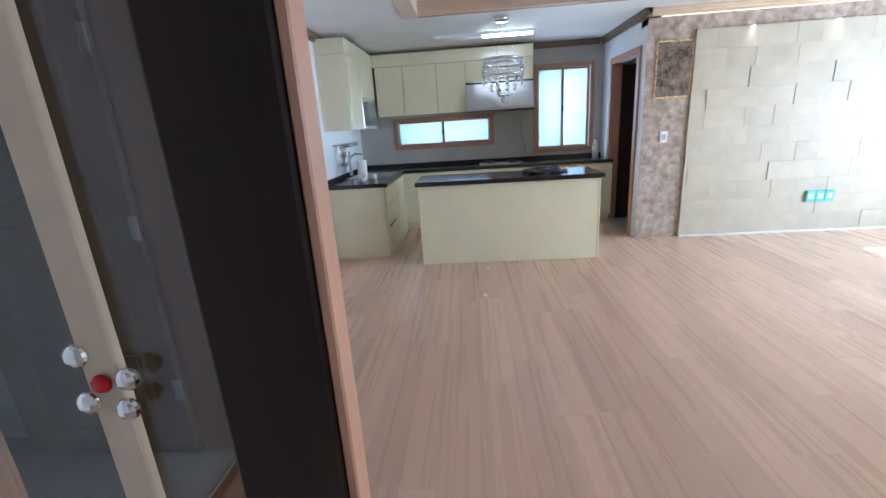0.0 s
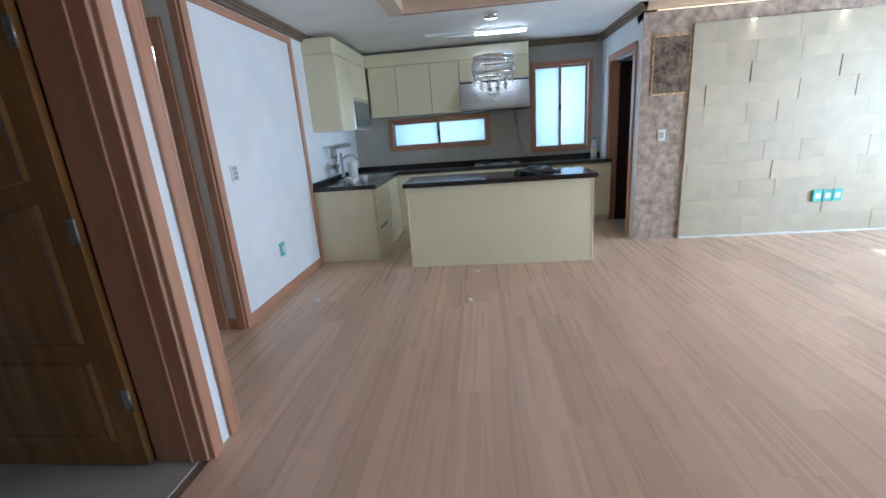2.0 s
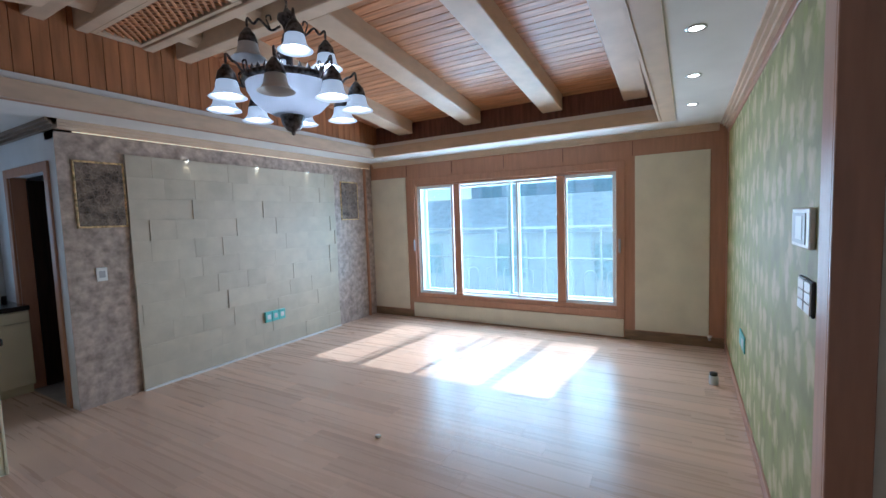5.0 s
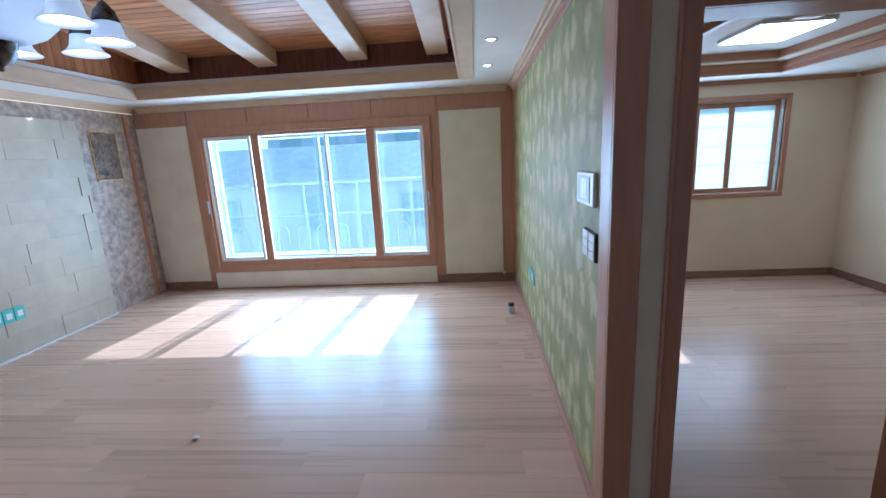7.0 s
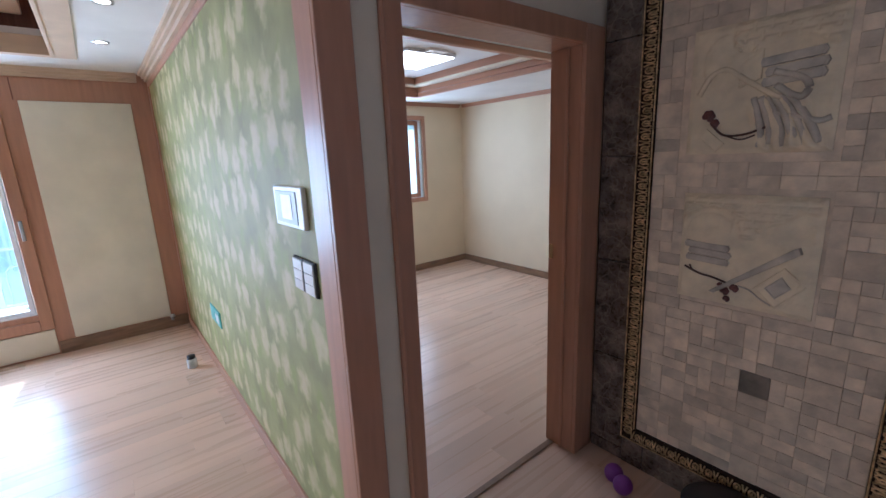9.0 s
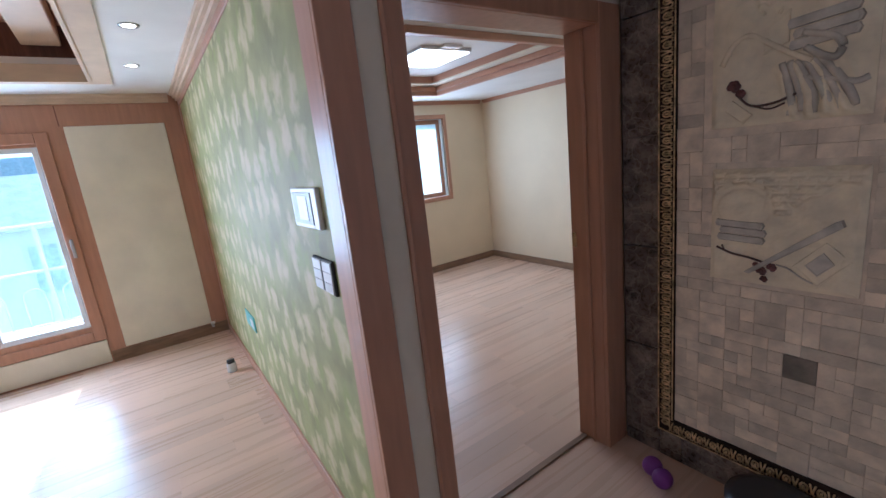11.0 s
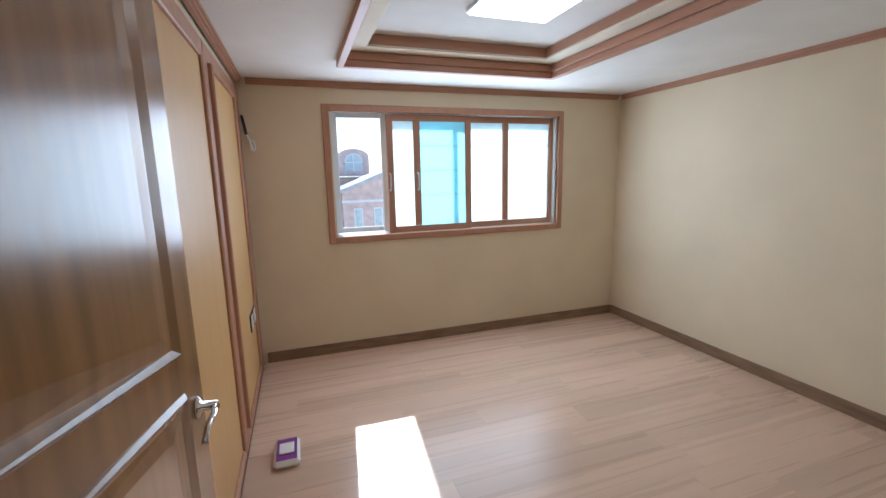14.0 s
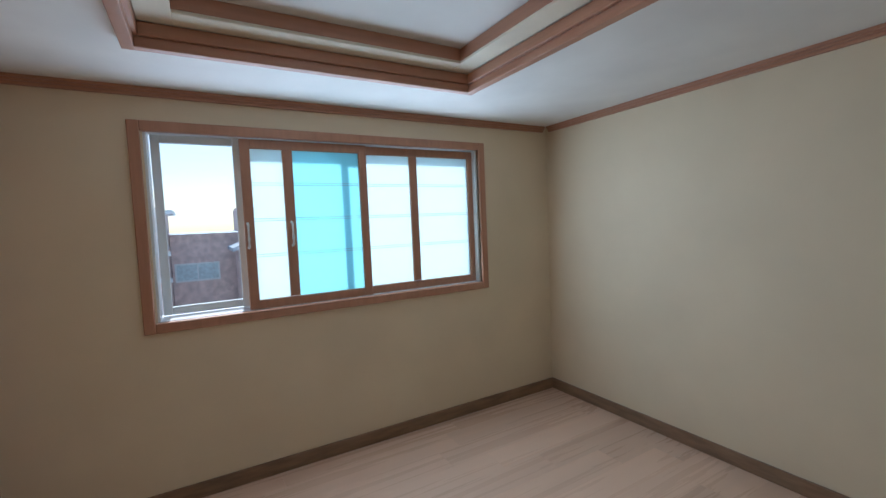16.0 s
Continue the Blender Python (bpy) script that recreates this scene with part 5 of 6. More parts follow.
for nm, b in (("side_rail", (GX1 - GW, YS - 0.03, GZ0, GX1, YS + 0.012, GZ1)), ("side_rail", (GX0, YS - 0.03, GZ0, GX0 + GW, YS + 0.012, GZ1)),
              ("bottom_rail", (GX0 + GW, YS - 0.03, GZ0, GX1 - GW, YS + 0.012, GZ0 + GW)), ("top_rail", (GX0 + GW, YS - 0.03, GZ1 - GW, GX1 - GW, YS + 0.012, GZ1))):
    part(nm, boxes(b, bevel=0.006), "dark_wood", gf)


def motif(m):
    """One carved unit of the frame: a horseshoe leaf, its tongue and a forked dart."""
    bm = bmesh.new()
    loop = [(0.016 * math.cos(a), 0.0, 0.0115 * math.sin(a)) for a in [math.radians(-140 + 35 * q) for q in range(9)]]
    tube(bm, [(-0.024, -0.002, -0.014)] + loop + [(-0.024, -0.002, 0.014)], 0.0045, 6)
    tube(bm, [(-0.02, 0, 0), (-0.006, 0.003, 0), (0.006, 0.002, 0)], 0.0045, 6)
    for q in (-1, 1):
        tube(bm, [(0.024, -0.001, 0.027 + q * 0.009), (0.006, 0.003, 0.027 + q * 0.005), (-0.012, 0.002, 0.027 + q * 0.001), (-0.024, 0, 0.027 + q * 0.007)], 0.0038, 6)
    bmesh.ops.transform(bm, matrix=m, verts=bm.verts)
    return bm


def merge(target, src):
    me = bpy.data.meshes.new("tmp")
    src.to_mesh(me)
    src.free()
    target.from_mesh(me)
    bpy.data.meshes.remove(me)


for nm, xm, flip in (("carving", GX1 - GW / 2, 1), ("carving", GX0 + GW / 2, -1)):
    bm, z = bmesh.new(), GZ0 + 0.05
    while z < GZ1 - 0.05:
        merge(bm, motif(Matrix.Translation((xm, YS + 0.014, z)) @ Matrix.Diagonal((flip, 1, 1, 1))))
        z += 0.054
    part(nm, bm, "gold", gf, "gold leaf carving")
for zm, flip in ((GZ0 + GW / 2, -1), (GZ1 - GW / 2, 1)):
    bm, x = bmesh.new(), GX0 + 0.06
    while x < GX1 - 0.05:
        merge(bm, motif(Matrix.Translation((x, YS + 0.014, zm)) @ pose(0, 0, 0, 0, 90, 0) @ Matrix.Diagonal((flip, 1, 1, 1))))
        x += 0.054
    part("carving", bm, "gold", gf, "gold leaf carving")
for x0, x1 in ((GX1 - 0.006, GX1), (GX0, GX0 + 0.006)):
    part("lip", boxes((x0, YS + 0.004, GZ0, x1, YS + 0.017, GZ1), bevel=0.001), "gold", gf)
part("lip", boxes((GX0 + 0.006, YS + 0.004, GZ0, GX1 - 0.006, YS + 0.017, GZ0 + 0.006), bevel=0.001), "gold", gf)
for x in (GX1 - GW + 0.004, GX0 + GW - 0.004):
    bm = lathe(bmesh.new(), [(0.0025 + 0.0015 * abs(math.sin(q * 1.3)), q * 0.006) for q in range(int((GZ1 - GZ0 - 2 * GW) / 0.006))], (x, YS + 0.013, GZ0 + GW), 6)
    part("beading", bm, "gold", gf)

# irregular coursed stones inside the frame, left free where the carved slabs sit
SX0, SX1, SZ0, SZ1 = GX0 + GW + 0.001, GX1 - GW - 0.001, GZ0 + GW + 0.001, GZ1 - GW - 0.001
slabs = ((1.43, 1.575, 1.885, 2.04), (1.418, 0.975, 1.875, 1.42))
rnd = random.Random(11)
cell = 0.0485
nx, nz = int((SX1 - SX0) / cell), int((SZ1 - SZ0) / cell)
cw, ch = (SX1 - SX0) / nx, (SZ1 - SZ0) / nz
taken = [[False] * nz for _ in range(nx)]
for i in range(nx):
    for j in range(nz):
        cx, cz = SX0 + (i + 0.5) * cw, SZ0 + (j + 0.5) * ch
        if any(a - 0.01 < cx < c + 0.01 and b - 0.01 < cz < d + 0.01 for a, b, c, d in slabs):
            taken[i][j] = True
di, dj = int((1.52 - SX0) / cw), int((0.655 - SZ0) / ch)
for i in (di, di + 1):
    for j in (dj, dj + 1):
        taken[i][j] = True
part("stone", boxes((SX0 + di * cw + 0.0005, YS - 0.042, SZ0 + dj * ch + 0.0005, SX0 + (di + 2) * cw - 0.0005, YS - 0.001, SZ0 + (dj + 2) * ch - 0.0005), bevel=0.0007), "mosaic_dark", stone_wall, "dark brown split stone")
shapes = ((2, 2), (2, 1), (2, 1), (1, 1), (3, 1), (1, 2), (2, 1), (1, 1))
stone_mesh = {}
for j in range(nz):
    for i in range(nx):
        if taken[i][j]:
            continue
        for w, h in [rnd.choice(shapes), rnd.choice(shapes), (2, 1), (1, 1)]:
            if i + w <= nx and j + h <= nz and not any(taken[a][b] for a in range(i, i + w) for b in range(j, j + h)):
                break
        for a in range(i, i + w):
            for b in range(j, j + h):
                taken[a][b] = True
        if (w, h) not in stone_mesh:
            stone_mesh[w, h] = mesh_of("stone", boxes((0.0005, 0, 0.0005, w * cw - 0.0005, 0.04, h * ch - 0.0005), bevel=0.0007), "mosaic")
        st = new("stone", stone_mesh[w, h])
        st.parent = stone_wall
        st.location = (SX0 + i * cw, YS - 0.042 + rnd.uniform(0, 0.0035), SZ0 + j * ch)


def relief(label, x0, z0, x1, z1, height, decorate):
    """A carved slab: a height field with its ruined wall and folds, and carved pieces on it. u runs from x1 to x0, v upward."""
    ob = thing("stone_relief", label, "stone relief", "carved slabs", ((x0 + x1) / 2, YS, z0))
    nx_, nz_ = 110, 108
    verts, faces = [], []
    for i in range(nx_ + 1):
        for j in range(nz_ + 1):
            u0, v0 = i / nx_, j / nz_
            rim = min(1.0, 25 * min(u0, 1 - u0, v0, 1 - v0))
            h = height(u0, v0) + 0.0016 * noise.noise((u0 * 9, v0 * 9, x1 * 7)) + 0.0006 * noise.noise((u0 * 40, v0 * 40, 1.0))
            verts.append((x1 - u0 * (x1 - x0), YS + 0.002 + (0.006 + 1.7 * h) * rim, z0 + v0 * (z1 - z0)))
    for i in range(nx_):
        for j in range(nz_):
            a = i * (nz_ + 1) + j
            faces.append((a, a + nz_ + 1, a + nz_ + 2, a + 1))
    me = bpy.data.meshes.new("slab")
    me.from_pydata(verts, [], faces)
    for f in me.polygons:
        f.use_smooth = True
    me.materials.append(M["relief"])
    slab = new("slab", me)
    slab.parent = ob
    slab.matrix_parent_inverse = ob.matrix_basis.inverted()
    part("backing", boxes((x0 - 0.05, YS - 0.036, z0 - 0.05, x1 + 0.05, YS - 0.004, z1 + 0.05)), "mosaic", ob)
    part("bed", boxes((x0, YS - 0.0035, z0, x1, YS + 0.001, z1)), "relief", ob)

    def at(u0, v0, d=0.014):
        return (x1 - u0 * (x1 - x0), YS + d, z0 + v0 * (z1 - z0))

    def sheet(name, pts, d0, d1, material, label_=""):
        """A flat carved piece with a bevelled rim, given by its outline in u and v."""
        c = [sum(p[k] for p in pts) / len(pts) for k in (0, 1)]
        bm = bmesh.new()
        rings = []
        for f, d in ((1.0, d0), (0.97, d1), (0.90, d1), (0.84, d1 - 0.0015)):
            rings.append([bm.verts.new(at(c[0] + (p[0] - c[0]) * f, c[1] + (p[1] - c[1]) * f, d)) for p in pts])
        m_ = len(pts)
        for r0, r1 in zip(rings, rings[1:]):
            for q in range(m_):
                bm.faces.new((r0[q], r0[(q + 1) % m_], r1[(q + 1) % m_], r1[q]))
        bm.faces.new(rings[-1])
        part(name, bm, material, ob, label_)

    def rope(name, pts, r, material, d=0.014, label_=""):
        part(name, tube(bmesh.new(), rounded([at(p[0], p[1], p[2] if len(p) > 2 else d) for p in pts]), r, 7), material, ob, label_)

    def rose(u0, v0, r, label_="dark red rose bloom"):
        bm = bmesh.new()
        for q in range(6):
            a = q * 1.05
            k = 0.0 if q == 5 else 0.55 * r
            bmesh.ops.create_icosphere(bm, subdivisions=2, radius=r * 0.6, matrix=Matrix.Translation(Vector(at(u0, v0, 0.015)) + Vector((k * math.cos(a), 0.004 if q == 5 else 0, k * math.sin(a)))) @ Matrix.Diagonal((1, 0.6, 1, 1)))
        part("rose", bm, "relief_red", ob, label_)

    def books(u0, u1, v0, v1, count, lean, material):
        """A stack of slightly skewed closed books, with spine and leaves."""
        for q in range(count):
            a, b = v0 + (v1 - v0) * q / count, v0 + (v1 - v0) * (q + 0.9) / count
            shift = 0.02 * math.sin(q * 2.1)
            sheet("book", [(u0 + shift, a + lean), (u1 + shift * 0.5, a), (u1 + shift * 0.5 + 0.015, (a + b) / 2), (u1 + shift * 0.5, b), (u0 + shift, b + lean), (u0 + shift - 0.012, (a + b) / 2 + lean)], 0.006, 0.021 - 0.002 * (q % 2), material)
    decorate(sheet, rope, rose, books)


def courses(u0, v0, inside):
    """Brick courses in shallow relief, ending in a broken edge; inside is the signed depth within the wall."""
    if inside < 0:
        return 0.0
    row = v0 * 15
    joint = min(abs(row - round(row)) * 3.2, 1)
    col = u0 * 9 + 0.5 * (int(row + 0.5) % 2)
    joint = min(joint, min(abs(col - round(col)) * 6, 1))
    return min(1, inside * 30) * (0.005 + 0.004 * joint)


def bump(u0, v0, cu, cv, ru, rv, h):
    q = 1 - ((u0 - cu) / ru) ** 2 - ((v0 - cv) / rv) ** 2
    return h * math.sqrt(q) if q > 0 else 0.0


def height_upper(u0, v0):
    edge = 0.80 + 0.07 * noise.noise((u0 * 6, 2.0, 0.3)) - 0.10 * max(0, u0 - 0.5)
    h = courses(u0, v0, min(v0 - edge, u0 - 0.30 + 0.04 * noise.noise((v0 * 9, 1.0, 4.0))))
    h += 0.006 * max(0, noise.noise((u0 * 4, v0 * 5, 3.0)))
    h += bump(u0, v0, 0.25, 0.72, 0.16, 0.20, 0.008) * (0.7 + 0.5 * noise.noise((u0 * 12, v0 * 9, 8.0)))
    # folds of cloth falling towards the lower corner
    w = (u0 - 0.70) + (v0 - 0.2) * 0.35
    if abs(w) < 0.26 and v0 < 0.44:
        h += 0.009 * (1 - (w / 0.26) ** 2) * min(1, (0.44 - v0) * 9) * (0.75 + 0.5 * math.sin(w * 62 + 3 * noise.noise((u0 * 5, v0 * 5, 2.0))))
    return h


def height_lower(u0, v0):
    edge = 0.86 - 0.16 * math.exp(-((u0 - 0.62) / 0.16) ** 2) + 0.05 * noise.noise((u0 * 11, 2.0, 7.0))
    h = courses(u0, v0, v0 - edge)
    h += courses(u0, v0, 0.06 - abs(math.hypot((u0 - 0.24) / 1.0, (v0 - 0.62) / 1.1) - 0.28)) if v0 > 0.62 else 0
    h += bump(u0, v0, 0.24, 0.66, 0.19, 0.17, 0.006)
    h += 0.007 * max(0, noise.noise((u0 * 5 + 3, v0 * 5, 9.0))) * (1 if u0 > 0.4 else 0.4)
    return h


def decorate_upper(sheet, rope, rose, books):
    books(0.53, 0.90, 0.52, 0.74, 3, -0.03, "relief_grey")
    sheet("parchment", [(0.36, 0.50), (0.52, 0.56), (0.52, 0.78), (0.36, 0.68)], 0.006, 0.016, "relief", "pale parchment leaf")
    sheet("scroll", [(0.10, 0.14), (0.24, 0.02), (0.31, 0.08), (0.16, 0.21)], 0.006, 0.017, "relief")
    rope("strap", [(0.08, 0.48), (0.16, 0.62), (0.28, 0.66), (0.42, 0.56), (0.55, 0.47), (0.66, 0.40)], 0.010, "relief")
    rope("buckle", [(0.62, 0.50), (0.72, 0.42), (0.79, 0.40), (0.82, 0.46), (0.78, 0.53), (0.68, 0.57), (0.60, 0.60)], 0.012, "relief_grey")
    for q in range(6):
        rope("fold", [(0.48 + 0.045 * q, 0.42, 0.004), (0.52 + 0.055 * q, 0.30, 0.012), (0.55 + 0.065 * q, 0.17, 0.012), (0.54 + 0.075 * q, 0.05 + 0.02 * (q % 2), 0.003)], 0.0125 + 0.002 * (q % 2), "relief_grey")
    rope("fold", [(0.62, 0.30, 0.014), (0.78, 0.26, 0.016), (0.90, 0.22, 0.013), (0.97, 0.24, 0.009)], 0.010, "relief_grey")
    rope("ring", [(0.36, 0.78), (0.34, 0.88), (0.42, 0.92), (0.49, 0.85), (0.45, 0.76)], 0.006, "relief")
    rope("stem", [(0.20, 0.24), (0.30, 0.15), (0.45, 0.15), (0.60, 0.20)], 0.0042, "relief_dark", 0.018, "dark rose stem")
    rope("stem", [(0.30, 0.15), (0.42, 0.11), (0.52, 0.14)], 0.003, "relief_dark", 0.018)
    rose(0.17, 0.31, 0.021)
    rose(0.22, 0.25, 0.015)


def decorate_lower(sheet, rope, rose, books):
    books(0.07, 0.40, 0.36, 0.55, 3, 0.02, "relief_grey")
    sheet("letter", [(0.60, 0.20), (0.80, 0.42), (0.96, 0.28), (0.76, 0.04)], 0.006, 0.015, "relief", "pale folded letter")
    sheet("letter_flap", [(0.68, 0.22), (0.79, 0.34), (0.86, 0.25), (0.76, 0.14)], 0.012, 0.0175, "relief_grey")
    sheet("staff", [(0.27, 0.10), (0.31, 0.09), (0.90, 0.55), (0.88, 0.60), (0.84, 0.58)], 0.008, 0.024, "relief_grey", "grey tapered staff")
    rope("branch", [(0.06, 0.31), (0.18, 0.26), (0.30, 0.24), (0.44, 0.20)], 0.0042, "relief_dark", 0.017, "dark thorny stem")
    rope("branch", [(0.12, 0.29), (0.10, 0.33)], 0.003, "relief_dark", 0.017)
    rope("tendril", [(0.50, 0.20), (0.58, 0.18), (0.66, 0.12), (0.74, 0.08)], 0.003, "relief_grey", 0.016)
    for p in ((0.40, 0.13, 0.016), (0.47, 0.17, 0.015), (0.42, 0.06, 0.012), (0.36, 0.18, 0.010)):
        rose(*p)


relief("carved stone slab with draped cloth, strap, roses and stacked books", *slabs[0], height_upper, decorate_upper)
relief("carved stone slab with ruined arch, books, a staff and roses", *slabs[1], height_lower, decorate_lower)

ball = thing("massage_ball", "purple rubber peanut massage ball on the floor", "massage ball", at=(2.0, -1.2, 0))
for dx in (-0.035, 0.035):
    bm = bmesh.new()
    bmesh.ops.create_uvsphere(bm, u_segments=20, v_segments=12, radius=0.045, matrix=Matrix.Translation((2.0 + dx, -1.2 - dx * 0.6, 0.045)))
    for f in bm.faces:
        f.smooth = True
    part("ball", bm, "purple", ball)
bin_ = thing("waste_bin", "round dark grey lidded bin against the stone wall", "bin", at=(1.62, -1.22, 0))
part("body", lathe(bmesh.new(), [(0, 0), (0.13, 0), (0.14, 0.02), (0.15, 0.17), (0, 0.17)], (1.56, -1.2, 0), 28), "black", bin_)
part("lid", lathe(bmesh.new(), [(0.153, 0.17), (0.153, 0.185), (0.12, 0.20), (0.06, 0.207), (0, 0.208)], (1.56, -1.2, 0), 28), "black", bin_)

# ---- bedroom fittings ----
pl = thing("ceiling_panel_light", "bright square ceiling panel light with a slim metal frame", "ceiling light", at=(4.34, -1.82, 2.43))
part("frame", boxes((4.02, -2.01, 2.412, 4.585, -1.51, 2.445), bevel=0.005), "steel", pl)
part("diffuser", boxes((4.035, -1.995, 2.402, 4.57, -1.525, 2.412), bevel=0.002), "panel_light", pl)
part("bracket", boxes((3.95, -1.86, 2.42, 4.02, -1.68, 2.44), bevel=0.003), "white_plastic", pl)
for x in (5.30, 5.45):
    plate("wall_socket", "white wall socket with a dark outline on the veneer closet wall", "wall socket", [(x, -0.199, 0.51, x + 0.13, -0.191, 0.63)], [(x + 0.018, -0.203, 0.522, x + 0.112, -0.199, 0.618)], "black", "white_plastic", "sockets of the closet wall")
cb = thing("wall_cable", "dark cable end and white cord hanging from the wall corner", "cable", at=(5.9, -0.23, 1.9))
part("stub", tube(bmesh.new(), rounded([(5.955, -0.20, 2.025), (5.94, -0.205, 2.01), (5.935, -0.215, 1.95), (5.935, -0.225, 1.885)]), 0.011), "black", cb)
part("cord", tube(bmesh.new(), rounded([(5.935, -0.225, 1.885), (5.935, -0.245, 1.83), (5.94, -0.25, 1.77), (5.94, -0.275, 1.775), (5.94, -0.27, 1.83), (5.935, -0.25, 1.84)]), 0.008), "white_plastic", cb)
part("plug", boxes((5.925, -0.262, 1.765, 5.953, -0.238, 1.81), bevel=0.006), "white_plastic", cb)
wp = thing("wipes_pack", "white and violet pack of wet wipes on the floor", "wipes pack", at=(4.6, -0.4, 0))
bm = boxes((4.48, -0.47, 0, 4.72, -0.33, 0.045), bevel=0.018)
part("pack", bm, "paper", wp)
part("print", boxes((4.50, -0.455, 0.0445, 4.70, -0.345, 0.0462), bevel=0.0005), "purple", wp, "violet printed band")
part("lid", boxes((4.55, -0.44, 0.046, 4.65, -0.36, 0.054), bevel=0.003), "white_plastic", wp)

# ---- chandelier ----
CX, CY = 2.385, 2.395
ch = thing("chandelier", "antique bronze chandelier with frosted bell shades round a glass bowl", "chandelier", at=(CX, CY, 3.02))
part("canopy", lathe(bmesh.new(), [(0, 0), (0.085, 0), (0.09, -0.012), (0.07, -0.03), (0.03, -0.05), (0.012, -0.06), (0, -0.06)], (CX, CY, 3.018), 28), "bronze", ch)
bm = bmesh.new()
for k in range(9):
    z = 2.96 - k * 0.021
    pts = [(CX + (0.007 * math.cos(a) if k % 2 else 0), CY + (0 if k % 2 else 0.007 * math.cos(a)), z - 0.011 + 0.015 * math.sin(a)) for a in [i * math.pi / 4 for i in range(9)]]
    tube(bm, pts, 0.0022, 5)
part("chain", bm, "bronze", ch)
part("column", lathe(bmesh.new(), [(0, 2.78), (0.012, 2.775), (0.02, 2.75), (0.05, 2.735), (0.055, 2.71), (0.03, 2.68), (0.018, 2.65), (0.022, 2.58), (0.035, 2.55), (0.02, 2.52), (0.018, 2.40), (0.03, 2.38), (0, 2.38)], (CX, CY, 0), 20), "bronze", ch)
part("crown_ring", lathe(bmesh.new(), [(0.245, 2.365), (0.262, 2.37), (0.266, 2.395), (0.25, 2.405), (0.24, 2.395), (0.245, 2.365)], (CX, CY, -0.03), 40), "bronze", ch)
bm = bmesh.new()
for k in range(36):
    a = 2 * math.pi * k / 36
    bmesh.ops.create_cone(bm, segments=5, radius1=0.014, radius2=0.001, depth=0.03, matrix=Matrix.Translation((CX + 0.253 * math.cos(a), CY + 0.253 * math.sin(a), 2.385)))
part("crown_points", bm, "bronze", ch)
part("bowl", lathe(bmesh.new(), [(0.245, 2.37), (0.24, 2.33), (0.215, 2.28), (0.17, 2.235), (0.11, 2.205), (0.06, 2.195), (0.05, 2.20)], (CX, CY, -0.03), 40), "bowl", ch, "frosted white glass bowl")
part("finial", lathe(bmesh.new(), [(0.075, 2.215), (0.085, 2.20), (0.07, 2.17), (0.06, 2.12), (0.035, 2.085), (0.012, 2.075), (0.01, 2.06), (0, 2.055)], (CX, CY, 0), 24), "bronze", ch, "carved bronze finial")
shade_profile = [(0.028, 0.0), (0.04, -0.012), (0.046, -0.04), (0.05, -0.065), (0.062, -0.085), (0.078, -0.098), (0.075, -0.099), (0.058, -0.086), (0.046, -0.064), (0.042, -0.04), (0.036, -0.014), (0.028, -0.004)]


def arm(angle, r, z_hook, z_start, r0, lit):
    c, s_ = math.cos(angle), math.sin(angle)

    def at(rr, z):
        return (CX + rr * c, CY + rr * s_, z)
    bm = tube(bmesh.new(), rounded([at(r0, z_start), at(r0 + (r - r0) * 0.3, z_start - 0.03), at(r0 + (r - r0) * 0.62, z_start + 0.02), at(r0 + (r - r0) * 0.8, z_hook + 0.06), at(r - 0.005, z_hook + 0.085), at(r, z_hook + 0.05), at(r, z_hook)]), 0.007, 7)
    tube(bm, rounded([at(r0 + (r - r0) * 0.3, z_start - 0.03), at(r0 + (r - r0) * 0.42, z_start + 0.035), at(r0 + (r - r0) * 0.3, z_start + 0.05), at(r0 + (r - r0) * 0.27, z_start + 0.025)]), 0.005, 6)
    a = part("arm", bm, "bronze", ch)
    part("gallery", lathe(bmesh.new(), [(0, 0.055), (0.014, 0.05), (0.024, 0.035), (0.042, 0.012), (0.05, -0.018), (0.054, -0.034), (0.049, -0.034), (0.04, -0.012), (0.0, -0.004)], at(r, z_hook - 0.02), 16), "bronze", a)
    sh = part("shade", lathe(bmesh.new(), [(q * 1.2, h * 1.08) for q, h in shade_profile], at(r, z_hook - 0.03), 22), "shade" if lit else "shade_off", a, "frosted white bell shade")
    if lit:
        bm = bmesh.new()
        bmesh.ops.create_uvsphere(bm, u_segments=12, v_segments=8, radius=0.026, matrix=Matrix.Translation(at(r, z_hook - 0.10)))
        part("bulb", bm, "bulb", a)


for k in range(8):
    arm(2 * math.pi * k / 8 + 0.658, 0.375, 2.335, 2.365, 0.22, k not in (4,))
for k in range(4):
    arm(2 * math.pi * k / 4 + 1.007, 0.215, 2.60, 2.67, 0.04, k not in (1,))
bulb("chandelier_light", (CX, CY, 2.30), 0.25, (0.9, 0.95, 1.0), 0.04)

# ---- glazed door standing open beside the entrance ----
gd = thing("glass_door", "slim dark wooden glazed door standing open at the entrance", "door", at=(-0.1, -0.008, 0))
part("stile", boxes((0.064, -0.008, 0.01, 0.122, 0.012, 2.08), bevel=0.003), "dark_wood", gd)
part("edge_strip", boxes((0.122, -0.007, 0.01, 0.1275, 0.011, 2.08), bevel=0.001), "trim", gd, "light wood edge strip")
part("stile", boxes((-0.64, -0.008, 0.01, -0.59, 0.012, 2.08), bevel=0.003), "dark_wood", gd)
part("rail", boxes((-0.59, -0.008, 0.01, 0.064, 0.012, 0.09), bevel=0.003), "dark_wood", gd)
part("rail", boxes((-0.59, -0.008, 2.02, 0.064, 0.012, 2.08), bevel=0.003), "dark_wood", gd)
